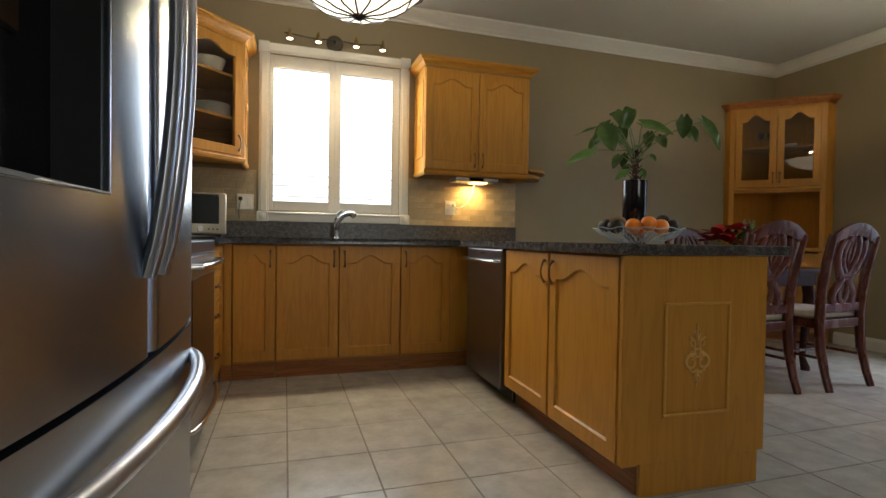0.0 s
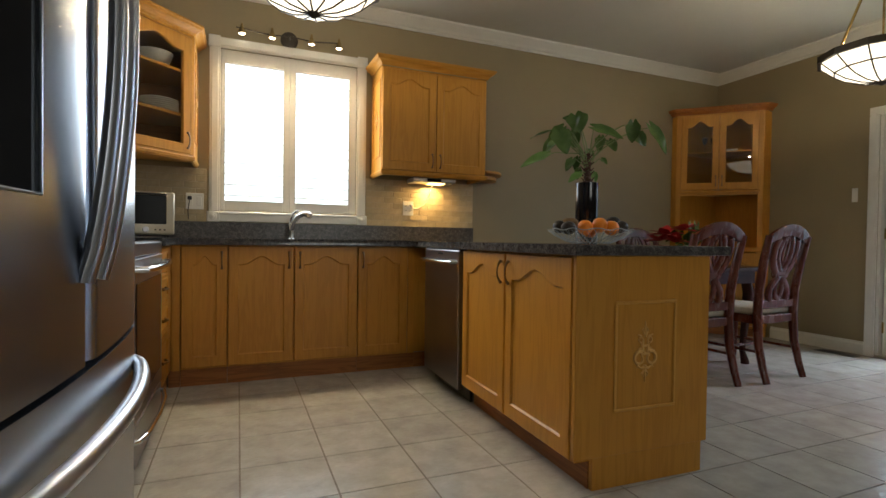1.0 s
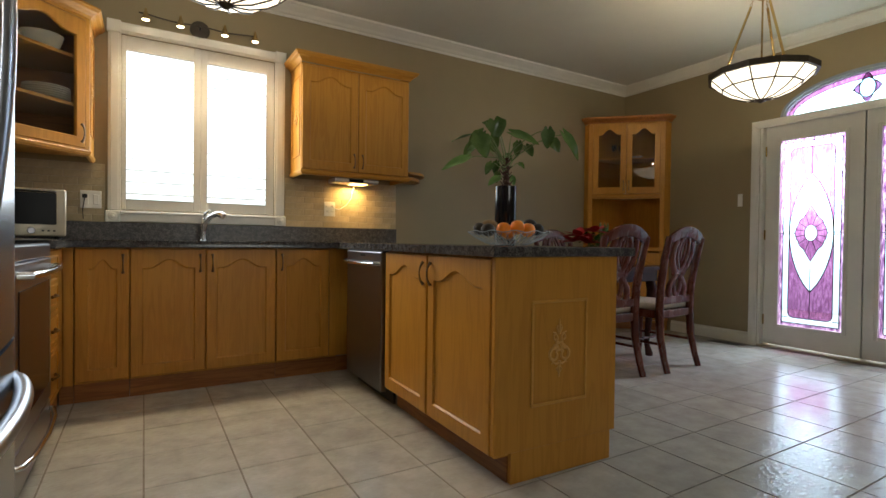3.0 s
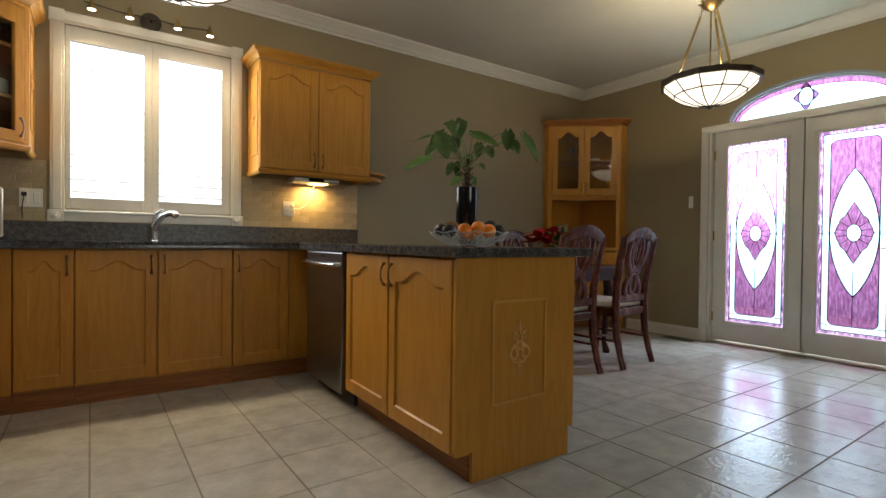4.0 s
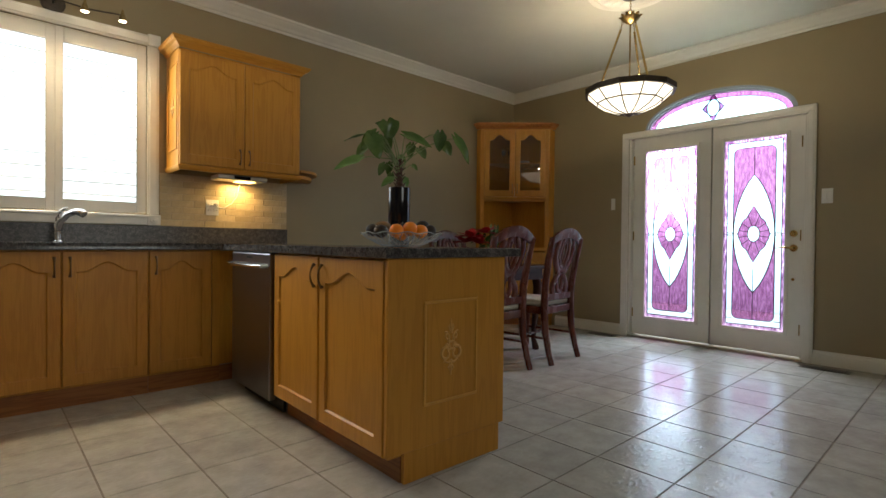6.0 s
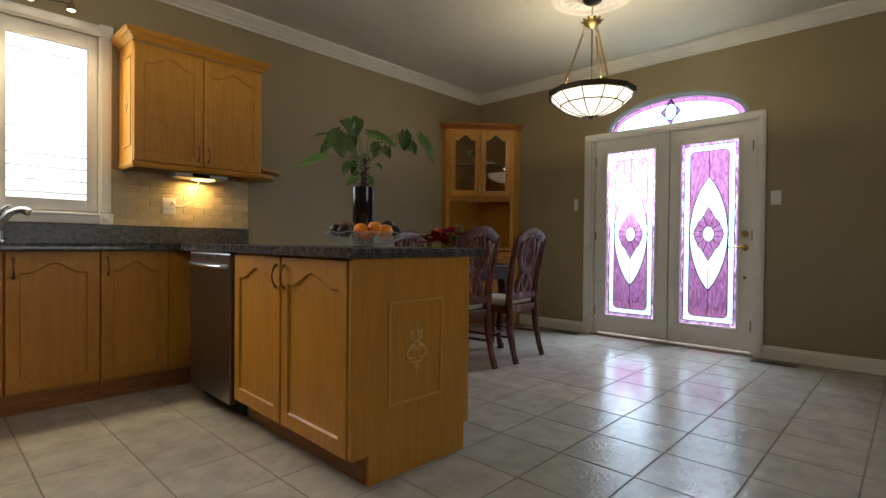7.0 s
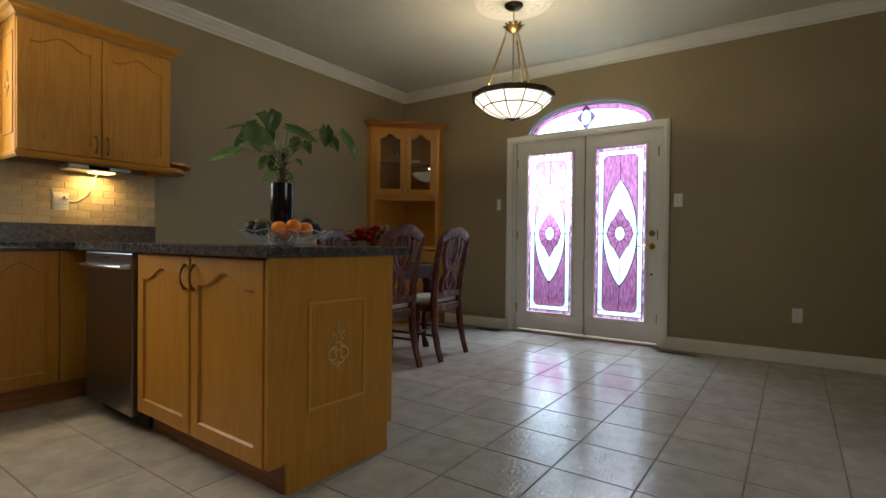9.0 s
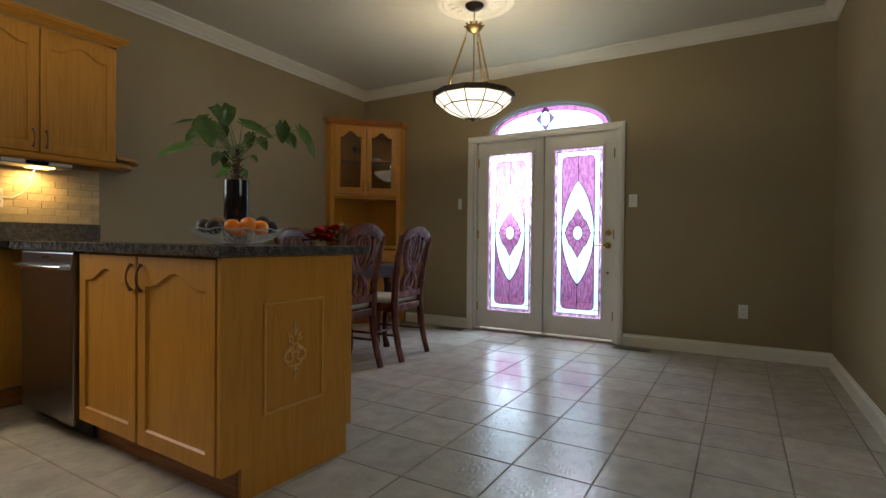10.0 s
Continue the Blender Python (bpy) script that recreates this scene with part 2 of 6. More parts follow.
CUTG.node_tree.nodes["Principled BSDF"].inputs["Alpha"].default_value = 0.05
CUTR = CUTG.copy()
CUTR.name = "bright_cut_edge"
CUTR.node_tree.nodes["Principled BSDF"].inputs["Alpha"].default_value = 0.32
VIOLET = see_through("violet_textured_glass", (0.40, 0.23, 0.372), 0.06, 0.12, 0.5, (0.57, 0.385, 0.545))
PEARL = see_through("frosted_white_glass", (0.80, 0.93, 0.96), 0.08, 0.2, 0.4)
BEVELG = see_through("bevelled_violet_border", (0.36, 0.20, 0.37), 0.20, 0.08, 1.0, (0.88, 0.76, 0.90))
BOWLG = glow("lit_opal_glass", (1.0, 0.88, 0.68), 1.5)
LAMPW = glow("warm_lit_diffuser", (1.0, 0.62, 0.20), 5.0)
SPOTW = glow("lit_spot_bulb", (1.0, 0.85, 0.62), 9.0)

# ---- mesh helpers ----


def part(name, bm, mat, parent=None, label="", smooth=False):
    me = bpy.data.meshes.new(name)
    bmesh.ops.recalc_face_normals(bm, faces=bm.faces[:])
    if smooth:
        for f in bm.faces:
            f.smooth = True
    bm.to_mesh(me)
    bm.free()
    me.materials.append(mat)
    if smooth:
        me.set_sharp_from_angle(angle=radians(40))
    ob = new(name, me)
    ob.parent = parent
    if label:
        ob["label"] = label
    return ob


def thing(name, m, label, category, group="", kind=""):
    e = new(name)
    e.empty_display_size = 0.05
    e.matrix_world = m
    return tagged(e, label, category, group, kind)


def box(bm, x0, x1, y0, y1, z0, z1, bevel=0.0, seg=1):
    x0, x1 = min(x0, x1), max(x0, x1)
    y0, y1 = min(y0, y1), max(y0, y1)
    vs = [bm.verts.new((x, y, z)) for z in (z0, z1) for x, y in ((x0, y0), (x1, y0), (x1, y1), (x0, y1))]
    fs = [bm.faces.new([vs[i] for i in q]) for q in ((0, 3, 2, 1), (4, 5, 6, 7), (0, 1, 5, 4), (1, 2, 6, 5), (2, 3, 7, 6), (3, 0, 4, 7))]
    if bevel > 0:
        es = list({e for f in fs for e in f.edges})
        bmesh.ops.bevel(bm, geom=es, offset=bevel, segments=seg, profile=0.5, affect='EDGES')
    return bm


def B(*a, **k):
    return box(bmesh.new(), *a, **k)


def tube(bm, pts, rad, seg=10, flat=1.0, up=(0, 0, 1)):
    """A bar along pts; rad may be a list. flat squeezes it along the side axis."""
    pts = [Vector(p) for p in pts]
    rad = rad if isinstance(rad, (list, tuple)) else [rad] * len(pts)
    last = None
    for i, p in enumerate(pts):
        d = (pts[min(i + 1, len(pts) - 1)] - pts[max(i - 1, 0)]).normalized()
        u = Vector(up)
        if abs(u.dot(d)) > 0.95:
            u = Vector((1, 0, 0)) if abs(d.x) < 0.9 else Vector((0, 1, 0))
        s = d.cross(u).normalized()
        w = s.cross(d).normalized()
        cur = [bm.verts.new(p + (s * math.cos(a) * flat + w * math.sin(a)) * rad[i]) for a in (2 * math.pi * k / seg for k in range(seg))]
        if last:
            for k in range(seg):
                bm.faces.new((last[k], last[(k + 1) % seg], cur[(k + 1) % seg], cur[k]))
        else:
            bm.faces.new(cur[::-1])
        last = cur
    bm.faces.new(last)
    return bm


def lathe(bm, prof, seg=24, at=(0, 0, 0), cap=True, squash=(1, 1)):
    a = Vector(at)
    rows = []
    for r, z in prof:
        rows.append([bm.verts.new(a + Vector((r * math.cos(2 * math.pi * i / seg) * squash[0], r * math.sin(2 * math.pi * i / seg) * squash[1], z))) for i in range(seg)])
    for p, q in zip(rows, rows[1:]):
        for i in range(seg):
            bm.faces.new((p[i], p[(i + 1) % seg], q[(i + 1) % seg], q[i]))
    if cap:
        bm.faces.new(rows[0][::-1])
        bm.faces.new(rows[-1])
    return bm


def extrude_poly(bm, pts, z0, z1, axis='z'):
    """A prism of the outline pts, along the given axis. For axis x: pts are (y, z); for axis y: (x, z)."""
    def at(p, h):
        return {'z': (p[0], p[1], h), 'x': (h, p[0], p[1]), 'y': (p[0], h, p[1])}[axis]
    lo = [bm.verts.new(at(p, z0)) for p in pts]
    hi = [bm.verts.new(at(p, z1)) for p in pts]
    bm.faces.new(lo[::-1])
    bm.faces.new(hi)
    for i in range(len(pts)):
        j = (i + 1) % len(pts)
        bm.faces.new((lo[i], lo[j], hi[j], hi[i]))
    return bm


def sweep_profile(bm, path, prof):
    """Mouldings: prof is a closed outline of (out, z); path is a list of (point xy, outward xy) stations."""
    rows = [[bm.verts.new((p[0] + o[0] * d, p[1] + o[1] * d, z)) for d, z in prof] for p, o in path]
    for a, b in zip(rows, rows[1:]):
        for i in range(len(prof)):
            j = (i + 1) % len(prof)
            bm.faces.new((a[i], a[j], b[j], b[i]))
    bm.faces.new(rows[0][::-1])
    bm.faces.new(rows[-1])
    return bm


def arch_z(u):
    """Height of a cathedral arch at u in -1..1, as a share of its rise."""
    k = max(0.0, 1 - abs(u) / 0.80)
    return k * k * (3 - 2 * k) if k < 1 else 1.0


def door_ring(w, h, stile, rail, shoulder, rise, n=14):
    """Matching outer and inner outlines of a cathedral door, in (x, z) with its corner at 0, 0."""
    xi0, xi1 = stile, w - stile
    zs = h - shoulder
    outer = [(0, 0), (w, 0), (w, h)]
    inner = [(xi0, rail), (xi1, rail), (xi1, zs)]
    for k in range(n + 1):
        u = 1 - 2 * k / n
        x = (xi0 + xi1) / 2 + u * (xi1 - xi0) / 2 * 0.985
        outer.append((x, h))
        inner.append((x, zs + rise * arch_z(u)))
    outer.append((0, h))
    inner.append((xi0, zs))
    return outer, inner


def cathedral_door(w, h, name, parent, at, mat, glass=None, stile=0.058, rail=0.065, shoulder=0.115, rise=0.055, thick=0.02):
    """A door whose front faces local -y, with its lower left front corner at 'at' (an xyz in the parent's space)."""
    bm = bmesh.new()
    outer, inner = door_ring(w, h, stile, rail, shoulder, rise)
    cx, cz = w / 2, h / 2

    def row(pts, y, inset=0.0):
        iw, ih = (w - 2 * stile) / 2, (h - rail - shoulder * 0.7) / 2
        return [bm.verts.new((cx + (x - cx) * (1 - inset / iw), y, cz + (z - cz) * (1 - inset / ih))) for x, z in pts]

    n = len(outer)
    back = row(outer, thick)
    edge = row(outer, 0.004)
    front = [bm.verts.new((min(max(x, 0.004), w - 0.004), 0, min(max(z, 0.004), h - 0.004))) for x, z in outer]
    lip = row(inner, 0)
    rows = [back, edge, front, lip]
    if glass:
        rows += [row(inner, 0.006, 0.004), row(inner, thick, 0.005), back]
    else:
        rows += [row(inner, 0.003, 0.002), row(inner, 0.008, 0.007), row(inner, 0.0085, 0.016)]
    for a, b in zip(rows, rows[1:]):
        for i in range(n):
            j = (i + 1) % n
            bm.faces.new((a[i], a[j], b[j], b[i]))
    if not glass:
        bm.faces.new(rows[-1])
        bm.faces.new(back)
    d = part(name, bm, mat, parent)
    d.location = at
    if glass:
        g = bmesh.new()
        pts = [(x, z) for x, z in inner]
        extrude_poly(g, pts, 0.011, 0.014, 'y')
        part("pane", g, glass, d, "clear glass pane")
    return d


def bow_handle(parent, at, length=0.10, vertical=True, mat=None, out=(0, -1, 0), name="handle", r=0.0052):
    """A bowed pull with flared ends, standing out along local -y."""
    bm = bmesh.new()
    pts, rad = [], []
    for k in range(11):
        u = k / 10
        s = length * (u - 0.5)
        o = 0.004 + 0.020 * math.sin(math.pi * u) ** 0.7
        pts.append((0, -o, s) if vertical else (s, -o, 0))
        rad.append(r * (1.7 - 1.0 * math.sin(math.pi * u) ** 0.5))
    tube(bm, pts, rad, 8, 1.0, (0, 1, 0))
    h = part(name, bm, mat or PULL, parent, "bowed antique metal pull", True)
    h.location = at
    return h


def frame_moulding(bm, x0, x1, z0, z1, y, w=0.014, d=0.007):
    """A raised picture-frame moulding on a face that looks to local -y."""
    for a in ((x0, x1, z0, z0 + w), (x0, x1, z1 - w, z1), (x0, x0 + w, z0 + w, z1 - w), (x1 - w, x1, z0 + w, z1 - w)):
        box(bm, a[0], a[1], y - d, y, a[2], a[3], 0.003)
    return bm


def scroll_carving(bm, cx, cz, h, y):
    """A carved ornament: a lyre of mirrored scrolls between a leaf tip and a drop."""
    def strand(pts, r0, r1):
        n = len(pts) - 1
        tube(bm, [(cx + u * h, y - 0.003, cz + v * h) for u, v in pts], [(r0 + (r1 - r0) * k / n) * h for k in range(n + 1)], 6, 1.0, (0, 1, 0))

    def spiral(s, u0, v0, r, a0, a1, shrink=0.6):
        pts = []
        for k in range(15):
            t = k / 14
            a = a0 + (a1 - a0) * t
            rr = r * (1 - shrink * t)
            pts.append((s * (u0 + rr * math.cos(a)), v0 + rr * math.sin(a)))
        return pts
    pi = math.pi
    for s in (-1, 1):
        strand(spiral(s, 0.115, -0.11, 0.125, 0.62 * pi, -1.35 * pi, 0.55), 0.034, 0.020)
        strand([(s * 0.04, 0.01), (s * 0.11, 0.06), (s * 0.15, 0.02)], 0.030, 0.014)
        strand([(s * 0.035, -0.02), (s * 0.06, 0.10), (s * 0.045, 0.19), (s * 0.09, 0.26), (s * 0.155, 0.28)], 0.026, 0.014)
        strand(spiral(s, 0.085, 0.20, 0.055, -0.5 * pi, 0.9 * pi, 0.4), 0.020, 0.012)
        strand([(s * 0.02, 0.28), (s * 0.06, 0.35), (s * 0.04, 0.40)], 0.018, 0.008)
        strand([(0, -0.25), (s * 0.07, -0.27), (s * 0.15, -0.23), (s * 0.17, -0.26)], 0.024, 0.010)
        strand([(s * 0.01, -0.30), (s * 0.06, -0.36), (s * 0.03, -0.41)], 0.020, 0.008)
    strand([(0, -0.50), (0, -0.42), (0, -0.30), (0, -0.22)], 0.010, 0.030)
    strand([(-0.07, 0.11), (0, 0.09), (0.07, 0.11)], 0.020, 0.020)
    strand([(-0.09, -0.05), (0, -0.03), (0.09, -0.05)], 0.020, 0.020)
    strand([(0, 0.24), (0, 0.34), (0, 0.42), (0, 0.50)], 0.032, 0.008)
    return bm

# ---- structure ----
WX, EX, NY, SY, BY, H = -1.95, 3.95, 4.20, -0.45, -3.2, 2.77
SX = 1.9          # where the short south wall ends and the room opens behind
T = 0.16


def setting(name, bm, mat, label, category="wall"):
    return tagged(part(name, bm, mat), label, category, "", "structure")


# north wall with the window opening
WO = (-1.085, -0.085, 1.12, 2.30)
bm = bmesh.new()
box(bm, WX - T, WO[0], NY, NY + T, -0.1, H + 0.1)
box(bm, WO[1], EX + T, NY, NY + T, -0.1, H + 0.1)
box(bm, WO[0], WO[1], NY, NY + T, -0.1, WO[2])
box(bm, WO[0], WO[1], NY, NY + T, WO[3], H + 0.1)
setting("wall_north", bm, WALL, "taupe painted wall with a kitchen window", "wall")

# east wall with the door opening and the arched transom above it
DO = (1.165, 2.665, 2.075)
AC, AW, AZ, AR = 1.864, 0.640, 2.076, 0.290


def arch_top(y):
    u = (y - AC) / AW
    return AZ + AR * math.sqrt(max(0.0, 1 - u * u))


bm = bmesh.new()
box(bm, EX, EX + T, BY - T, DO[0], -0.1, H + 0.1)
box(bm, EX, EX + T, DO[1], NY, -0.1, H + 0.1)
ys = [DO[0], AC - AW] + [AC + AW * math.sin(math.pi * (k / 28 - 0.5)) for k in range(1, 28)] + [AC + AW, DO[1]]
for a, b in zip(ys, ys[1:]):
    za = arch_top(a) if abs(a - AC) < AW else DO[2]
    zb = arch_top(b) if abs(b - AC) < AW else DO[2]
    extrude_poly(bm, [(a, max(za, DO[2])), (b, max(zb, DO[2])), (b, H + 0.1), (a, H + 0.1)], EX, EX + T, 'x')
setting("wall_east", bm, WALL, "taupe painted wall round the glazed double door", "wall")
setting("wall_south", B(SX, EX, SY - T, SY, -0.1, H + 0.1), WALL, "plain taupe painted wall", "wall")
setting("wall_west", B(WX - T, WX, BY - T, NY, -0.1, H + 0.1), WALL, "taupe painted wall behind the cooker", "wall")
# unseen end wall closing the room; its window is added for fill light
bm = bmesh.new()
box(bm, WX, -0.25, BY - T, BY, -0.1, H + 0.1)
box(bm, 1.75, EX, BY - T, BY, -0.1, H + 0.1)
box(bm, -0.25, 1.75, BY - T, BY, -0.1, 0.9)
box(bm, -0.25, 1.75, BY - T, BY, 2.2, H + 0.1)
bw = tagged(new("window_2"), "unseen white framed window, added in the far wall for fill light", "window", "", "structure")
fr_ = bmesh.new()
for a in ((-0.25, -0.19, 0.9, 2.2), (1.69, 1.75, 0.9, 2.2), (-0.19, 1.69, 0.9, 0.96), (-0.19, 1.69, 2.14, 2.2), (0.72, 0.78, 0.96, 2.14)):
    box(fr_, a[0], a[1], BY - 0.10, BY - 0.04, a[2], a[3], 0.004)
part("window_frame", fr_, TRIM, bw)
for a in ((-0.19, 0.72), (0.78, 1.69)):
    gp = part("pane", B(a[0], a[1], BY - 0.075, BY - 0.069, 0.96, 2.14), CLEAR, bw)
    gp.visible_shadow = False
setting("wall_back", bm, WALL, "plain taupe painted wall", "wall")
setting("ceiling", B(WX - T, EX + T, BY - T, NY + T, H, H + 0.12), CEIL, "off-white painted ceiling", "ceiling")

CP = [(0, 2.672), (0.012, 2.672), (0.016, 2.688), (0.03, 2.694), (0.045, 2.712), (0.075, 2.735), (0.088, 2.748), (0.10, 2.752), (0.10, H), (0, H)]
bm = bmesh.new()
sweep_profile(bm, [((WX, BY), (1, 1)), ((WX, NY), (1, -1)), ((EX, NY), (-1, -1)), ((EX, SY), (-1, 1)), ((SX, SY), (0, 1))], CP)
setting("trim_crown", bm, CROWN, "cream crown moulding along the ceiling", "moulding")
BP = [(0, 0.002), (0.016, 0.002), (0.016, 0.085), (0.012, 0.095), (0.006, 0.102), (0.006, 0.112), (0, 0.114)]
bm = bmesh.new()
sweep_profile(bm, [((0.98, NY), (0, -1)), ((EX - 0.66, NY), (0, -1))], BP)
sweep_profile(bm, [((EX, NY - 0.66), (-1, 0)), ((EX, 2.735), (-1, 0))], BP)
sweep_profile(bm, [((EX, 1.095), (-1, 0)), ((EX, SY), (-1, 1)), ((SX, SY), (0, 1))], BP)
setting("baseboard", bm, TRIM, "white painted baseboard", "baseboard")

# window: casing, sill, shutters, glass
win = tagged(new("window_1"), "white cased window with two open louvred shutters", "window", "", "structure")
win.location = (0, NY, 0)
bm = bmesh.new()
for x0, x1 in ((-1.160, WO[0]), (WO[1], -0.010)):
    box(bm, x0, x1, -0.018, 0, 1.115, 2.30, 0.003)
    box(bm, x0 + 0.014, x1 - 0.014, -0.026, -0.018, 1.115, 2.30, 0.003)
part("side_casing", bm, TRIM, win)
bm = bmesh.new()
box(bm, -1.160, -0.010, -0.018, 0, 2.30, 2.375, 0.003)
box(bm, -1.09, -0.08, -0.027, -0.018, 2.312, 2.362, 0.004)
for x0 in (-1.166, -0.084):
    box(bm, x0, x0 + 0.080, -0.03, -0.001, 2.298, 2.382, 0.004)
part("head_casing", bm, TRIM, win)
bm = bmesh.new()
box(bm, -1.160, -0.010, -0.022, 0, 1.040, 1.113, 0.004)
box(bm, -1.09, -0.08, -0.045, -0.02, 1.092, 1.112, 0.005)
for x0 in (-1.172, -0.084):
    box(bm, x0, x0 + 0.084, -0.032, -0.001, 1.037, 1.113, 0.004)
part("window_sill", bm, TRIM, win)
for x in (-1.130, -0.042):
    bm = tube(bmesh.new(), [(x, -0.0325, 1.075), (x, -0.036, 1.075), (x, -0.040, 1.075)], [0.028, 0.028, 0.022], 20)
    tube(bm, [(x, -0.0405, 1.075), (x, -0.045, 1.075)], [0.011, 0.008], 14)
    part("rosette", bm, TRIM, win, "turned corner rosette", True)
bm = bmesh.new()
for x0, x1, z0, z1 in ((WO[0], WO[0] + 0.02, WO[2], WO[3]), (WO[1] - 0.02, WO[1], WO[2], WO[3]), (WO[0] + 0.02, WO[1] - 0.02, WO[2], WO[2] + 0.02), (WO[0] + 0.02, WO[1] - 0.02, WO[3] - 0.02, WO[3])):
    box(bm, x0, x1, 0.06, T, z0, z1)
part("window_frame", bm, TRIM, win)
pane = part("pane", B(WO[0] + 0.02, WO[1] - 0.02, 0.11, 0.116, WO[2] + 0.02, WO[3] - 0.02), CLEAR, win)
pane.visible_shadow = False
for x0, x1, sl, sr in ((-1.083, -0.6005, 0.028, 0.046), (-0.5995, -0.087, 0.044, 0.058)):
    sh = bmesh.new()
    z0, z1 = 1.122, 2.298
    for a in ((x0, x0 + sl, z0, z1), (x1 - sr, x1, z0, z1), (x0 + sl, x1 - sr, z0, z0 + 0.074), (x0 + sl, x1 - sr, z1 - 0.098, z1)):
        box(sh, a[0], a[1], 0.004, 0.032, a[2], a[3], 0.003)
    panel = part("shutter", sh, TRIM, win, "white shutter frame")
    for k in range(12):
        z = 1.236 + k * 0.0805
        lv = bmesh.new()
        prof = [(0.041 * math.cos(a), 0.0045 * math.sin(a)) for a in (2 * math.pi * q / 10 for q in range(10))]
        c, s = math.cos(radians(12)), math.sin(radians(12))
        extrude_poly(lv, [(0.034 + u * c - v * s, z + u * s + v * c) for u, v in prof], x0 + sl + 0.001, x1 - sr - 0.001, 'x')
        part("slat", lv, TRIM, panel, "", True)

# double door, frame, arched transom
door = tagged(new("door_frame"), "white door casing with an arched transom window above", "door frame", "", "structure")
door.location = (EX, 0, 0)
bm = bmesh.new()
for y0, y1 in ((1.095, 1.165), (2.665, 2.735)):
    box(bm, -0.020, 0, y0, y1, 0.001, 2.011, 0.004)
    box(bm, -0.027, -0.02, y0 + 0.016, y1 - 0.016, 0.001, 2.027, 0.003)
part("side_casing", bm, TRIM, door)
bm = bmesh.new()
box(bm, -0.020, 0, 1.095, 2.735, 2.012, 2.080, 0.004)
box(bm, -0.027, -0.02, 1.111, 2.719, 2.028, 2.066, 0.003)
part("head_casing", bm, TRIM, door)
bm = bmesh.new()
box(bm, 0.002, T, DO[0], DO[0] + 0.022, 0.022, DO[2])
box(bm, 0.002, T, DO[1] - 0.022, DO[1], 0.022, DO[2])
box(bm, 0.002, T, DO[0] + 0.022, DO[1] - 0.022, 2.035, DO[2] + 0.004)
part("jamb", bm, TRIM, door)
part("threshold", B(-0.012, T, DO[0], DO[1], 0.001, 0.022, 0.004), CREAMM, door, "pale metal threshold")
# arched transom: violet border, pale field, oval jewel


def arch_band(bm, s0, s1, x0, x1, base=0.0):
    for k in range(30):
        q = []
        for s, kk in ((s0, k), (s1, k), (s1, k + 1), (s0, k + 1)):
            a = math.pi * kk / 30
            q.append((AC + (AW - s) * math.cos(a), max(AZ + base, AZ + (AR - s) * math.sin(a))))
        extrude_poly(bm, q, x0, x1, 'x')
    return bm


bm = arch_band(bmesh.new(), 0.0, 0.022, 0.004, 0.07)
arch_band(bm, 0.022, 0.040, 0.022, 0.07)
part("arch_frame", bm, ARCHF, door, "arched window frame, blue daylight put into its grey")
part("arch_border_pane", arch_band(bmesh.new(), 0.040, 0.086, 0.050, 0.055, 0.0), VIOLET, door, "violet leaded glass border")
part("arch_pane", extrude_poly(bmesh.new(), [(AC + (AW - 0.086) * math.cos(a), AZ + 0.001 + (AR - 0.086) * math.sin(a)) for a in (math.pi * k / 30 for k in range(31))], 0.051, 0.055, 'x'), PEARL, door, "pale leaded glass field")
JY, JZ = 1.884, 2.203
bm = arch_band(bmesh.new(), 0.083, 0.089, 0.042, 0.047)
for s in (-1, 1):
    tube(bm, [(0.044, JY + s * 0.09, JZ), (0.044, AC + s * 0.50, JZ - 0.05)], 0.004, 6)
part("came", bm, CAME, door)
# the jewel: a clear oval in four pointed violet petals
oval = [(JY + 0.052 * math.cos(2 * math.pi * k / 32), JZ + 0.076 * math.sin(2 * math.pi * k / 32)) for k in range(32)]
petals = []
for k in range(32):
    a = 2 * math.pi * k / 32
    q = abs((k % 8) / 4 - 1) ** 1.5
    petals.append((JY + (0.054 + 0.038 * q) * math.cos(a), JZ + (0.078 + 0.040 * q) * math.sin(a)))
bm = bmesh.new()
for k in range(32):
    j = (k + 1) % 32
    extrude_poly(bm, [oval[k], petals[k], petals[j], oval[j]], 0.040, 0.048, 'x')
part("jewel_petals", bm, VIOLET, door, "violet glass petals")
for loop in (petals, oval):
    part("came", tube(bmesh.new(), [(0.038, y, z) for y, z in loop + loop[:1]], 0.0045, 6), CAME, door, "", True)
part("jewel", extrude_poly(bmesh.new(), oval, 0.034, 0.040, 'x'), PEARL, door, "clear oval jewel")


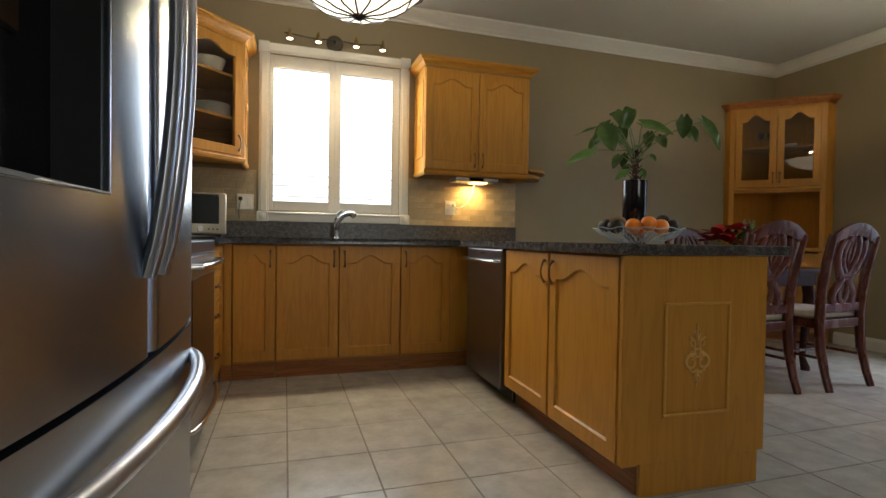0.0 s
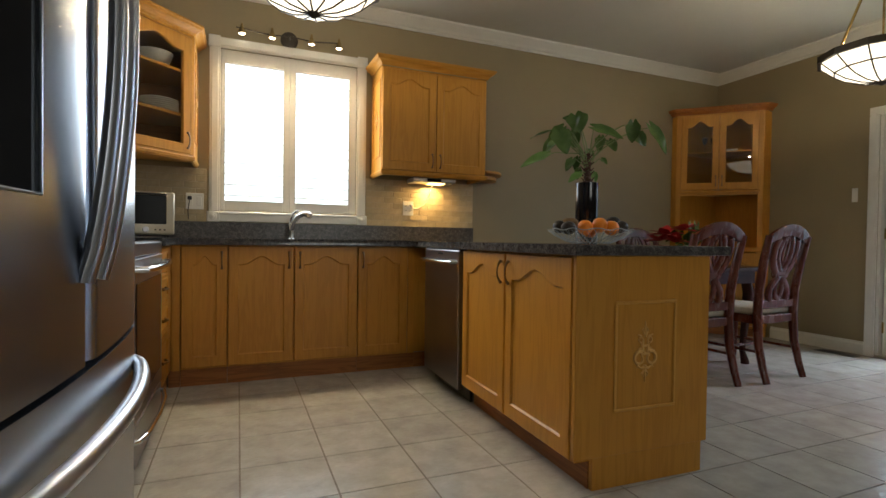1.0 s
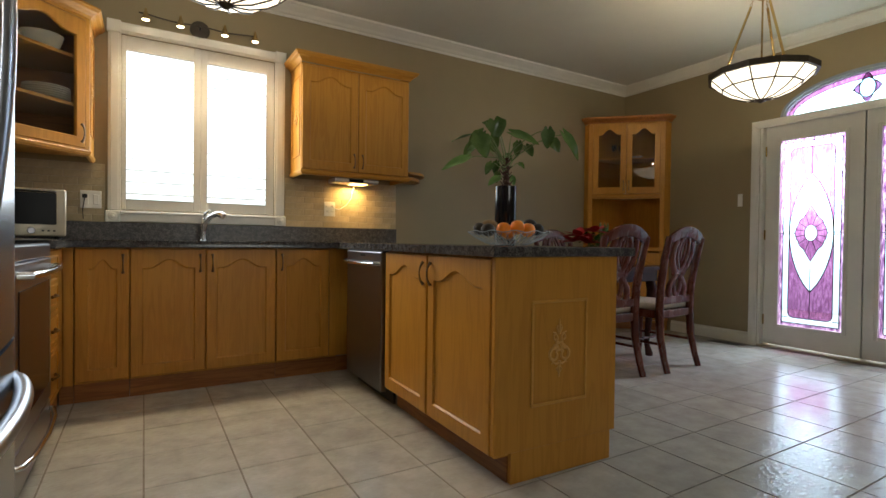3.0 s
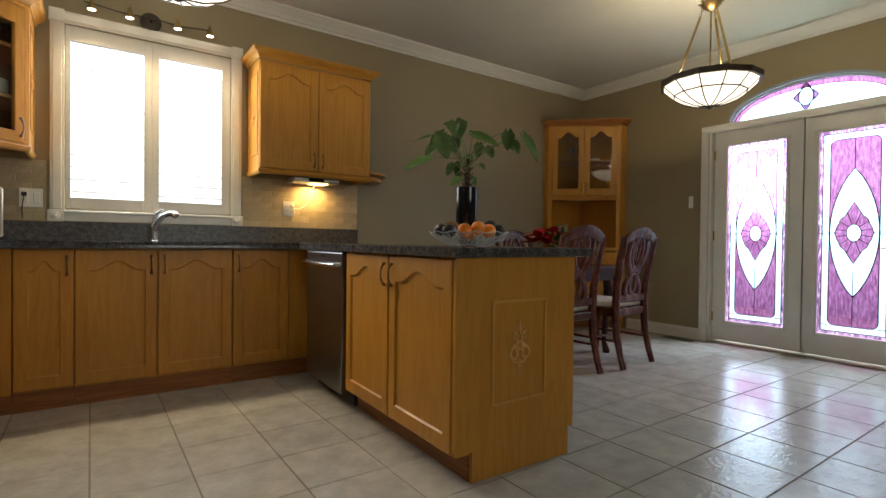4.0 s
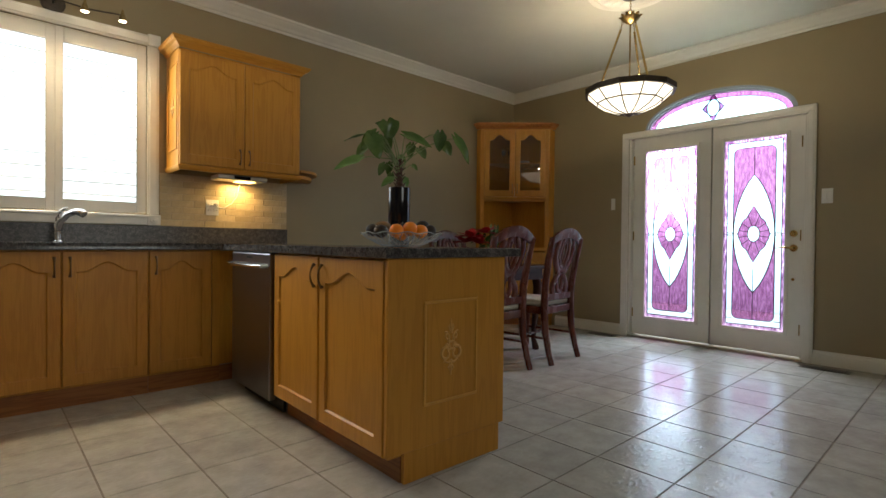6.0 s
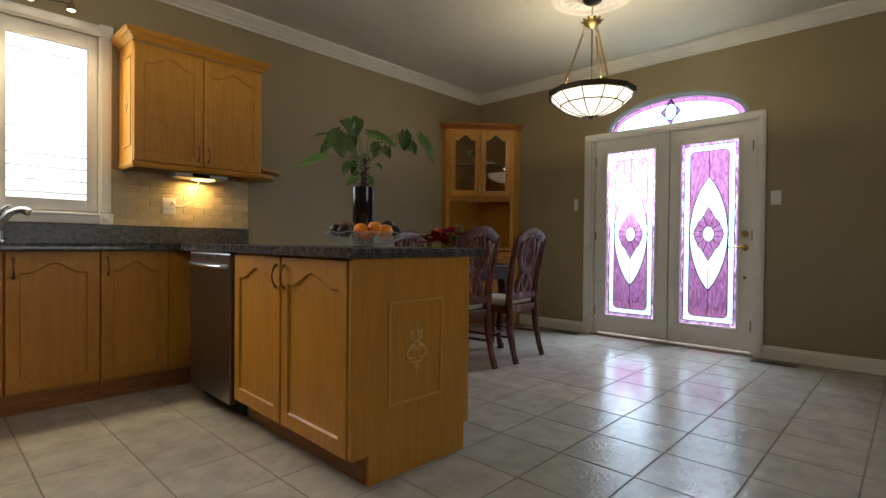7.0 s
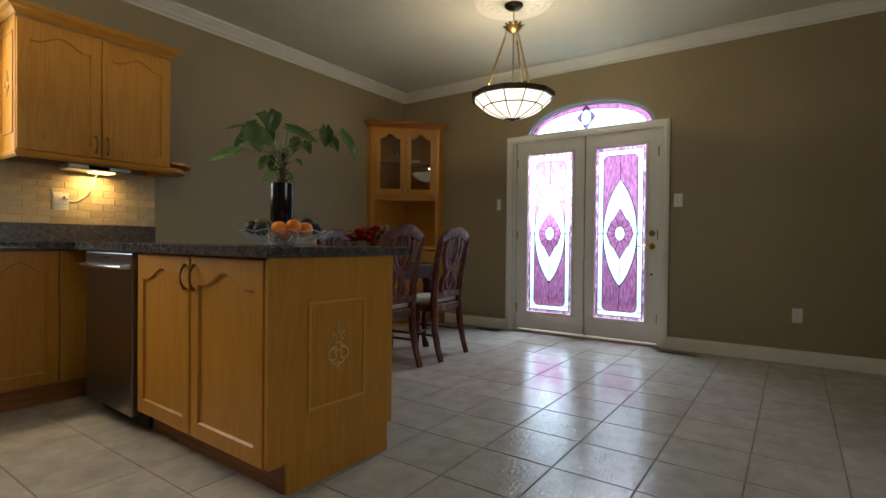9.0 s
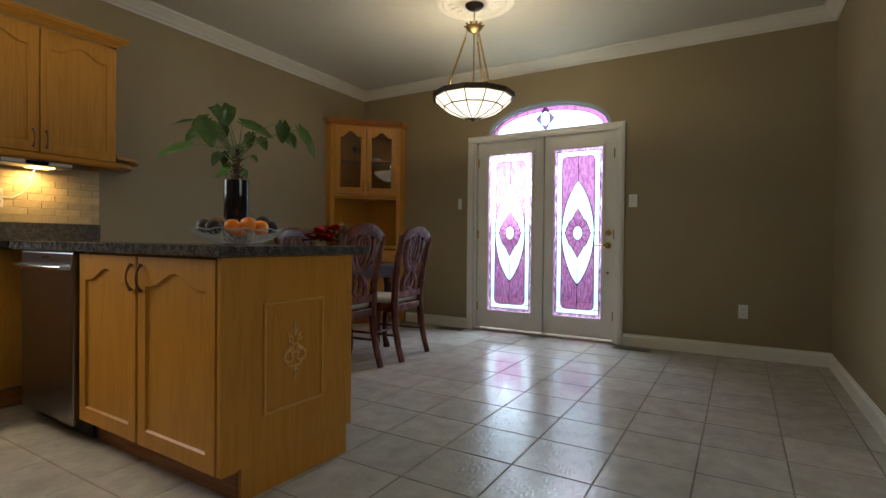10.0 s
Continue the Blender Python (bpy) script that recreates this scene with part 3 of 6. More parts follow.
def stained_door(y0, y1, g0, g1, name, label, hinge_first):
    """A white door leaf with a tall leaded violet light. y0 < y1; the inner face looks to -x."""
    d = tagged(new(name), label, "door", "double door leaves", "structure")
    d.location = (EX + 0.05, 0, 0)
    z0, z1 = 0.028, 2.030
    gz0, gz1 = 0.215, 1.880
    bm = bmesh.new()
    for a in ((y0, g0, z0, z1), (g1, y1, z0, z1), (g0, g1, z0, gz0), (g0, g1, gz1, z1)):
        box(bm, 0, 0.044, a[0], a[1], a[2], a[3])
    part("leaf", bm, TRIM, d)
    bm = bmesh.new()
    w = 0.024
    for a in ((g0 - w, g0 + 0.004, gz0 - w, gz1 + w), (g1 - 0.004, g1 + w, gz0 - w, gz1 + w), (g0 + 0.004, g1 - 0.004, gz0 - w, gz0 + 0.004), (g0 + 0.004, g1 - 0.004, gz1 - 0.004, gz1 + w)):
        box(bm, -0.010, 0.001, a[0], a[1], a[2], a[3], 0.003)
    part("glazing_bead", bm, TRIM, d)
    x0, x1 = 0.018, 0.022
    # bevelled violet border
    bw = 0.030
    bm = bmesh.new()
    for a in ((g0, g0 + bw, gz0, gz1), (g1 - bw, g1, gz0, gz1), (g0 + bw, g1 - bw, gz0, gz0 + bw), (g0 + bw, g1 - bw, gz1 - bw, gz1)):
        box(bm, x0, x1, a[0], a[1], a[2], a[3])
    part("border_pane", bm, BEVELG, d, "bevelled violet glass border")
    # pale strips
    a0, a1, b0, b1 = g0 + bw, g1 - bw, gz0 + bw, gz1 - bw
    sw = 0.048
    bm = bmesh.new()
    for a in ((a0, a0 + sw, b0, b1), (a1 - sw, a1, b0, b1), (a0 + sw, a1 - sw, b0, b0 + sw), (a0 + sw, a1 - sw, b1 - sw, b1)):
        box(bm, x0, x1, a[0], a[1], a[2], a[3])
    part("pale_strip", bm, PEARL, d, "pale bevelled glass strip")
    # violet field with rounded corners lies behind; the pale almond in front of it
    c0, c1, e0, e1 = a0 + sw, a1 - sw, b0 + sw, b1 - sw
    yc, zc = (c0 + c1) / 2, 1.045
    part("field_pane", B(x0, x1, c0, c1, e0, e1), VIOLET, d, "violet textured glass field")
    bm = bmesh.new()
    hw, hh = (c1 - c0) / 2 - 0.003, 0.515
    al = []
    for k in range(17):
        t = -1 + k / 8
        al.append((yc + hw * (1 - t * t) ** 0.85 if abs(t) < 1 else yc, zc + hh * t))
    pts = al + [(2 * yc - y, z) for y, z in al[::-1][1:-1]]
    # the almond replaces the violet behind it: cut the field into left and right halves
    field = [o for o in d.children if o.name.startswith("field_pane")][0]
    fm = bmesh.new()
    rc = 0.045
    low = [(c0 + rc - rc * math.cos(q), e0 + rc - rc * math.sin(q)) for q in (math.pi / 2 * k / 5 for k in range(6))]
    high = [(y, e0 + e1 - z) for y, z in low[::-1]]
    left = low + [(yc, e0), (yc, zc - hh)] + [(2 * yc - y, z) for y, z in al[1:-1]] + [(yc, zc + hh), (yc, e1)] + high
    cm = bmesh.new()
    for arc_, corner in ((low, (c0, e0)), (high, (c0, e1))):
        extrude_poly(cm, arc_ + [corner], x0, x1, 'x')
        extrude_poly(cm, [(2 * yc - y, z) for y, z in arc_ + [corner]], x0, x1, 'x')
    part("corner_pane", cm, PEARL, d, "pale glass corner pieces")
    extrude_poly(fm, left, x0, x1, 'x')
    extrude_poly(fm, [(2 * yc - y, z) for y, z in left], x0, x1, 'x')
    bmesh.ops.recalc_face_normals(fm, faces=fm.faces[:])
    fm.to_mesh(field.data)
    fm.free()
    # flower: scalloped violet diamond inside the almond with a round jewel
    fl = []
    for k in range(48):
        a = 2 * math.pi * k / 48
        diamond = 1 / (abs(math.cos(a)) / 0.128 + abs(math.sin(a)) / 0.250)
        petal = 1 / math.hypot(math.cos(a) / 0.112, math.sin(a) / 0.150) * (1 + 0.07 * abs(math.sin(5 * a)))
        ru = max(diamond, petal)
        fl.append((yc + ru * math.cos(a), zc + ru * math.sin(a)))
    n = 48
    rim = []
    for k in range(n):
        a = 2 * math.pi * k / n
        # the almond's edge along the same direction
        lo, hi = 0.0, 1.0
        for _ in range(24):
            mid = (lo + hi) / 2
            yy, zz = mid * math.cos(a), mid * math.sin(a)
            tt = zz / hh
            inside = abs(tt) < 1 and abs(yy) < hw * (1 - tt * tt) ** 0.85
            lo, hi = (mid, hi) if inside else (lo, mid)
        rim.append((yc + lo * math.cos(a), zc + lo * math.sin(a)))
    for k in range(n):
        j = (k + 1) % n
        f0 = fl[k] if (fl[k][0] - yc) ** 2 + (fl[k][1] - zc) ** 2 < (rim[k][0] - yc) ** 2 + (rim[k][1] - zc) ** 2 else rim[k]
        f1 = fl[j] if (fl[j][0] - yc) ** 2 + (fl[j][1] - zc) ** 2 < (rim[j][0] - yc) ** 2 + (rim[j][1] - zc) ** 2 else rim[j]
        extrude_poly(bm, [f0, rim[k], rim[j], f1], x0, x1, 'x')
    part("almond_pane", bm, PEARL, d, "pale almond-shaped glass")
    bm = bmesh.new()
    jw = [(yc + 0.047 * math.cos(2 * math.pi * k / n), zc + 0.068 * math.sin(2 * math.pi * k / n)) for k in range(n)]
    for k in range(n):
        j = (k + 1) % n
        extrude_poly(bm, [jw[k], fl[k], fl[j], jw[j]], x0 - 0.002, x1, 'x')
    part("flower_pane", bm, VIOLET, d, "violet glass flower")
    part("jewel", extrude_poly(bmesh.new(), jw, x0 - 0.006, x1, 'x'), PEARL, d, "round clear jewel")
    # lead lines
    bm = bmesh.new()
    xl = x0 - 0.003

    def line(pts, r=0.0026):
        tube(bm, [(xl, y, z) for y, z in pts], r * 1.6, 6, 1.0, (1, 0, 0))
    line([(a0, b0), (a0, b1)])
    line([(a1, b0), (a1, b1)])
    line([(a0, b0), (a1, b0)])
    line([(a0, b1), (a1, b1)])
    rr = []
    for cy, cz, st in ((c1 - rc, e1 - rc, 0), (c0 + rc, e1 - rc, 1), (c0 + rc, e0 + rc, 2), (c1 - rc, e0 + rc, 3)):
        for q in range(5):
            a = math.pi / 2 * (st + q / 4)
            rr.append((cy + rc * math.cos(a), cz + rc * math.sin(a)))
    line(rr + rr[:1])
    line(pts + pts[:1], 0.003)
    line(fl + fl[:1], 0.0024)
    line(jw + jw[:1], 0.0024)
    for k in range(2, n, 4):
        line([jw[k], fl[k]], 0.0018)
    line([(yc, e0), (yc, zc - 0.31)], 0.002)
    line([(yc, zc + hh), (yc, e1)], 0.002)
    for s in (-1, 1):
        line([(yc + s * 0.118, zc), (yc + s * (g1 - g0) / 2, zc)], 0.002)
        for dz in (-0.012, 0.012):
            line([(yc + s * (hw + 0.004), zc + dz), (yc + s * (hw + sw), zc + dz)], 0.002)
    for zz in (b0 + sw, b1 - sw):
        for s, y in ((-1, a0), (1, a1 - sw)):
            line([(y, zz), (y + sw, zz)], 0.002)
    part("came", bm, CAME, d, "dark lead cames")
    for k, z in enumerate((0.25, 1.03, 1.80)):
        hy = (y1 - 0.004) if hinge_first else (y0 + 0.004)
        hb = bmesh.new()
        tube(hb, [(-0.006, hy, z - 0.045), (-0.006, hy, z + 0.045)], 0.007, 8)
        part("hinge", hb, BRASS, d, "brass hinge", True)
    return d


stained_door(1.8965, 2.636, 2.020, 2.515, "door_1", "white door leaf with violet leaded glass, closed", True)
# black strips added behind the leaf gaps, so no daylight shows through
for y0, y1 in ((1.872, 1.912), (2.620, 2.6425), (1.1875, 1.210)):
    part("gap_backing", B(0.0955, 0.106, y0, y1, 0.023, 2.034), BLACKP, door, "black strip added behind a door gap to keep it dark")
leaf_b = stained_door(1.194, 1.8855, 1.308, 1.788, "door_2", "white door leaf with violet leaded glass and brass lever", False)
bm = bmesh.new()
tube(bm, [(-0.001, 1.250, 1.045), (-0.018, 1.250, 1.045)], [0.029, 0.026], 18)
tube(bm, [(-0.018, 1.250, 1.045), (-0.026, 1.250, 1.045)], 0.012, 12)
part("deadbolt", bm, BRASS, leaf_b, "brass deadbolt", True)
bm = bmesh.new()
tube(bm, [(-0.001, 1.250, 0.925), (-0.016, 1.250, 0.925)], [0.031, 0.026], 18)
tube(bm, [(-0.016, 1.250, 0.925), (-0.05, 1.250, 0.925), (-0.055, 1.268, 0.926), (-0.055, 1.32, 0.932), (-0.052, 1.362, 0.922)], [0.011, 0.010, 0.009, 0.007, 0.006], 10)
part("door_lever", bm, BRASS, leaf_b, "brass lever handle", True)
bm = bmesh.new()
tube(bm, [(-0.001, 1.250, 0.665), (-0.006, 1.250, 0.665)], 0.012, 12)
part("lock_button", bm, BRASS, leaf_b, "small brass lock", True)

# outdoors: bright pale distance seen through the glass
bd = bpy.data.materials.new("bright_overcast_distance")
bd.use_nodes = True
n_, l_ = bd.node_tree.nodes, bd.node_tree.links
n_.remove(n_["Principled BSDF"])
em = n_.new("ShaderNodeEmission")
tc_ = n_.new("ShaderNodeTexCoord")
sp_ = n_.new("ShaderNodeSeparateXYZ")
l_.new(tc_.outputs["Object"], sp_.inputs[0])
mr_ = n_.new("ShaderNodeMapRange")
mr_.inputs["From Min"].default_value, mr_.inputs["From Max"].default_value = 0.2, 3.0
mr_.inputs["To Min"].default_value, mr_.inputs["To Max"].default_value = 1.6, 2.6
l_.new(sp_.outputs["Z"], mr_.inputs["Value"])
em.inputs[0].default_value = (0.82, 0.91, 1.0, 1)
l_.new(mr_.outputs[0], em.inputs[1])
l_.new(em.outputs[0], n_["Material Output"].inputs[0])
bright = bd.copy()
bright.name = "bright_sky_distance"
for node in bright.node_tree.nodes:
    if node.type == 'MAP_RANGE':
        node.inputs["From Min"].default_value = -0.4
        node.inputs["To Min"].default_value, node.inputs["To Max"].default_value = 1.35, 5.0
# round glare painted into the backdrop's glow, whitening the left door leaf
nb, lb = bright.node_tree.nodes, bright.node_tree.links
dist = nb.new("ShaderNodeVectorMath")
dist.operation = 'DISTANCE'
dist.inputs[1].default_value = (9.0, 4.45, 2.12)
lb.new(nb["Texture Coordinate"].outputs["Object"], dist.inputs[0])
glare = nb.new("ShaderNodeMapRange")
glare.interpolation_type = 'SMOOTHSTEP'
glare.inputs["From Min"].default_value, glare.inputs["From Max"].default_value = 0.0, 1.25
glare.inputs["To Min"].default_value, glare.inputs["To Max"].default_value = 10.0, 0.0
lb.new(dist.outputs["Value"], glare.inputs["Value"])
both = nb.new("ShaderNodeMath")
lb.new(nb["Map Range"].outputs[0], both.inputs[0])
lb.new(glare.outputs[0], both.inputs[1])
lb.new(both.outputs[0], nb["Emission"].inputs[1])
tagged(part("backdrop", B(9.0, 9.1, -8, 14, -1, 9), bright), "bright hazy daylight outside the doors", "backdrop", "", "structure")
tagged(part("backdrop_window", B(-8, 7, 9.0, 9.1, -1, 9), bd), "bright hazy daylight outside the window", "backdrop", "", "structure")
setting("ground", B(-60, 60, -60, 60, -0.5, -0.2), material("pale_paving", (0.70, 0.68, 0.66), 0.9, 0, 0.15, 3), "pale ground outside the house", "ground")

# ---- kitchen ----
TOPZ, UND = 0.915, 0.876
PEN = pose(0.172, 1.70, 0, 0, 0, -1.6)


def base_cabinet(name, m, w, doors, label, depth=0.56, group="base cabinets", fill=(0, 0), kick=0.024):
    """doors: (x0, x1, handle side or ''). Fronts face local -y at y = 0; the carcass lies behind."""
    c = thing(name, m, label, "cabinet", group)
    part("body", B(0.001, w - 0.001, 0.021, depth, 0.105, UND - 0.002), OAK, c)
    part("toe_kick", B(0.001, w - 0.001, kick, kick + 0.015, 0.001, 0.105), OAKD, c, "dark oak toe kick")
    for x0, x1, side in doors:
        d = cathedral_door(x1 - x0 - 0.004, 0.752, "door", c, (x0 + 0.002, 0, 0.116), OAK)
        if side:
            bow_handle(d, ((x1 - x0) - 0.034 if side == 'r' else 0.034, 0, 0.665), 0.105)
    for x0, x1 in fill and [f for f in fill if f]:
        part("filler_strip", B(x0, x1, 0.004, 0.02, 0.116, 0.868, 0.001), OAK, c)
    return c


FY = 3.60
base_cabinet("base_cabinet", pose(-1.285, FY, 0), 0.265, [(0.003, 0.263, 'r')], "honey oak base cabinet with one arched door")
base_cabinet("sink_cabinet", pose(-1.02, FY, 0), 0.825, [(0.0, 0.400, 'r'), (0.402, 0.823, 'l')], "honey oak sink cabinet with two arched doors")
bc = base_cabinet("base_cabinet", pose(-0.195, FY, 0), 0.42, [(0.0, 0.362, 'l')], "honey oak base cabinet beside the dishwasher", fill=((0.364, 0.62),))
part("corner_toe_kick", B(0.42, 0.62, 0.024, 0.039, 0.001, 0.105), OAKD, bc, "dark oak toe kick")
cf = thing("corner_cabinet", pose(-1.33, FY, 0), "blind honey oak corner cabinet", "cabinet", "base cabinets")
part("body", B(-0.60, 0.044, 0.021, 0.56, 0.105, UND - 0.002), OAK, cf)
part("filler_strip", B(0.0, 0.044, 0.003, 0.02, 0.105, 0.872), OAK, cf)
part("toe_kick", B(-0.02, 0.044, 0.024, 0.039, 0.001, 0.105), OAKD, cf, "dark oak toe kick")

# peninsula cabinet
pm = PEN @ pose(0, 1.03, 0, 0, 0, -90)
pc = base_cabinet("peninsula_cabinet", pm, 1.03, [(0.0, 0.497, 'r'), (0.505, 1.024, 'l')], "honey oak peninsula cabinet with two arched doors and carved end", depth=0.64, kick=0.08)
bm = B(1.03, 1.052, 0.0, 0.645, 0.122, 0.874, 0.002)
box(bm, 1.03, 1.050, 0.085, 0.617, 0.001, 0.122)
part("end_panel", bm, OAK, pc, "plain oak end panel")
pe = thing("carved_panel_moulding", PEN, "oak moulding and carved ornament on the end panel", "moulding")
pe.parent = None
bm = frame_moulding(bmesh.new(), 0.172, 0.470, 0.285, 0.704, -0.0225, 0.013, 0.006)
mo = part("panel_moulding", bm, material("pale_oak_moulding", (0.62, 0.31, 0.055), 0.4, 0, 0.08, 30), None, "raised oak moulding")
cv = part("carving", scroll_carving(bmesh.new(), 0.318, 0.507, 0.235, -0.0215), CARVE, None, "pale carved scroll ornament", True)
bpy.data.objects.remove(pe)
for o in (mo, cv):
    o.parent = pc
    o.matrix_parent_inverse = Matrix.Identity(4)
    o.matrix_basis = pm.inverted() @ PEN
part("back_panel", B(0, 1.03, 0.641, 0.648, 0.122, UND - 0.002), OAK, pc)

# dishwasher
dw = thing("dishwasher", PEN @ pose(0, 1.655, 0, 0, 0, -90), "stainless steel dishwasher under the counter", "dishwasher")
part("tub", B(0.004, 0.596, 0.03, 0.58, 0.101, UND - 0.004), BLACKP, dw)
part("door_panel", B(0.006, 0.594, -0.012, 0.028, 0.078, 0.868, 0.006, seg=2), STEELA, dw, "brushed steel door")
part("control_strip", B(0.006, 0.594, -0.006, 0.026, 0.8685, 0.8735), BLACKP, dw)
part("badge", B(0.26, 0.34, -0.0135, -0.011, 0.838, 0.848), BLACKP, dw)
part("toe_kick", B(0.006, 0.594, 0.07, 0.085, 0.001, 0.10), BLACKP, dw)
bm = bmesh.new()
tube(bm, [(0.03, -0.012, 0.800), (0.04, -0.045, 0.800), (0.12, -0.052, 0.798), (0.30, -0.054, 0.797), (0.48, -0.052, 0.798), (0.56, -0.045, 0.800), (0.57, -0.012, 0.800)], 0.011, 10)
part("handle", bm, CHROME, dw, "bright bar handle", True)

# worktop in one piece, with the upstand
def pxy(x, y):
    v = PEN @ Vector((x, y, 0))
    return (v.x, v.y)


ct = thing("worktop", pose(0, 0, 0), "dark speckled granite worktop with a low upstand", "worktop")
outline = [(WX + 0.002, NY - 0.002), (WX + 0.002, 3.03), (-1.295, 3.03), (-1.295, 3.565), (0.221, 3.565), pxy(-0.028, -0.052), pxy(0.722, -0.052), (0.962, NY - 0.002)]
bm = extrude_poly(bmesh.new(), outline[::-1], UND, TOPZ)
bmesh.ops.bevel(bm, geom=[e for e in bm.edges if abs(e.verts[0].co.z - e.verts[1].co.z) < 1e-5], offset=0.005, segments=3, profile=0.5, affect='EDGES')
part("slab", bm, GRANITE, ct, "", True)
part("upstand", B(WX + 0.022, 0.960, NY - 0.022, NY - 0.002, TOPZ + 0.0005, 1.035, 0.002), HONED, ct)
part("side_upstand", B(WX + 0.002, WX + 0.021, 3.03, NY - 0.002, TOPZ + 0.0005, 1.035, 0.002), HONED, ct)

# drawers on the left run
LX = -1.33
ds = thing("drawer_cabinet", pose(LX, 3.035, 0, 0, 0, 90), "honey oak cabinet with a stack of four drawers", "cabinet", "base cabinets")
part("body", B(0.001, 0.545, 0.021, 0.55, 0.105, UND - 0.002), OAK, ds)
part("toe_kick", B(0.001, 0.54, 0.024, 0.039, 0.001, 0.105), OAKD, ds)
for z0, z1 in ((0.116, 0.385), (0.389, 0.560), (0.564, 0.722), (0.726, 0.866)):
    bm = B(0.004, 0.375, 0.0, 0.02, z0, z1, 0.005)
    frame_moulding(bm, 0.03, 0.349, z0 + 0.025, z1 - 0.025, 0.0, 0.012, 0.004)
    d = part("drawer", bm, OAKH, ds)
    bow_handle(d, (0.19, -0.001, (z0 + z1) / 2), 0.10, False)
part("filler_strip", B(0.379, 0.545, 0.004, 0.02, 0.116, 0.868), OAK, ds)

# cooker
rg = thing("range_cooker", pose(LX + 0.012, 2.262, 0, 0, 0, 90), "stainless steel electric range with a dark glass oven door", "cooker")
part("body", B(0.004, 0.756, 0.04, 0.60, 0.03, 0.90, 0.003), STEELA, rg)
part("cooktop", B(0.0, 0.76, -0.008, 0.60, 0.901, 0.922, 0.004), BLACKG, rg, "black glass cooktop")
part("front_strip", B(0.004, 0.756, -0.006, 0.039, 0.845, 0.899, 0.004), STEELA, rg)
part("oven_door", B(0.004, 0.756, -0.008, 0.038, 0.215, 0.84, 0.006, seg=2), STEELA, rg)
part("oven_window", B(0.07, 0.69, -0.0115, -0.007, 0.29, 0.745, 0.002), material("brown_oven_glass", (0.022, 0.011, 0.008), 0.14, spec=0.25), rg, "dark brown oven glass")
bm = bmesh.new()
tube(bm, [(0.05, -0.008, 0.80), (0.055, -0.045, 0.80), (0.15, -0.058, 0.80), (0.38, -0.064, 0.80), (0.61, -0.058, 0.80), (0.705, -0.045, 0.80), (0.71, -0.008, 0.80)], 0.0125, 12)
part("oven_handle", bm, CHROME, rg, "bright steel oven handle", True)
part("warming_drawer", B(0.004, 0.756, -0.006, 0.038, 0.05, 0.205, 0.006, seg=2), STEELA, rg)
bm = bmesh.new()
tube(bm, [(0.03, -0.004, 0.165), (0.04, -0.022, 0.165), (0.15, -0.040, 0.160), (0.38, -0.048, 0.158), (0.61, -0.040, 0.160), (0.72, -0.022, 0.165), (0.73, -0.004, 0.165)], 0.010, 10)
part("drawer_handle", bm, CHROME, rg, "bowed steel drawer handle", True)
for x in (0.06, 0.70):
    for y in (0.08, 0.54):
        part("foot", tube(bmesh.new(), [(x, y, 0.0), (x, y, 0.031)], 0.016, 8), BLACKP, rg)

# refrigerator: bowed doors over a freezer drawer
fr = thing("refrigerator", pose(-1.188, 0.648, 0, 0, 0, 88), "stainless steel french-door refrigerator with a freezer drawer", "refrigerator")
FWID = 0.933


def bow_y(x, k=0.034):
    u = (x / FWID - 0.5) * 2
    return k * abs(u) ** 2.3


def bowed(x0, x1, z0, z1, depth, edge=0.006, mat=None, nx=18, end_drop=0.0):
    """A panel whose front follows the bow, with softened edges."""
    bm = bmesh.new()
    near = [0.0, 0.0015, 0.004, 0.008, 0.013, 0.019, 0.026, 0.034]
    xs = [x0 + e for e in near] + [x0 + 0.034 + (x1 - x0 - 0.068) * k / nx for k in range(1, nx)] + [x1 - e for e in near[::-1]]
    pts = [(x, bow_y(x) + 0.013 * (1 - min(1, min(x - x0, x1 - x) / 0.034)) ** 2.2) for x in xs]
    poly = pts + [(x1, depth), (x0, depth)]
    extrude_poly(bm, poly, z0, z1)
    es = [e for e in bm.edges if all(v.co.y < 0.06 for v in e.verts) and abs(e.verts[0].co.z - e.verts[1].co.z) < 1e-6]
    bmesh.ops.bevel(bm, geom=es, offset=edge, segments=3, profile=0.5, affect='EDGES')
    return bm


part("case", B(0.012, FWID - 0.012, 0.085, 0.775, 0.04, 1.77, 0.004), material("grey_case", (0.20, 0.20, 0.205), 0.45, 0.3, 0.05, 6), fr)
part("freezer_drawer", bowed(0.004, FWID - 0.004, 0.075, 0.717, 0.08, 0.014), STEEL, fr, "bowed freezer drawer front", True)


def door_piece(bm, x0, x1, z0, z1, round_right=False):
    """A piece of the bowed front that butts its neighbours flush."""
    n = 8
    xs = [x0 + (x1 - x0 - (0.034 if round_right else 0)) * k / n for k in range(n + 1)]
    if round_right:
        xs += [x1 - e for e in (0.026, 0.019, 0.013, 0.008, 0.004, 0.0015, 0.0)]
    top = [(x, bow_y(x) + (0.013 * (1 - min(1, (x1 - x) / 0.034)) ** 2.2 if round_right else 0)) for x in xs]
    extrude_poly(bm, top + [(x1, 0.08), (x0, 0.08)], z0, z1)
    return bm


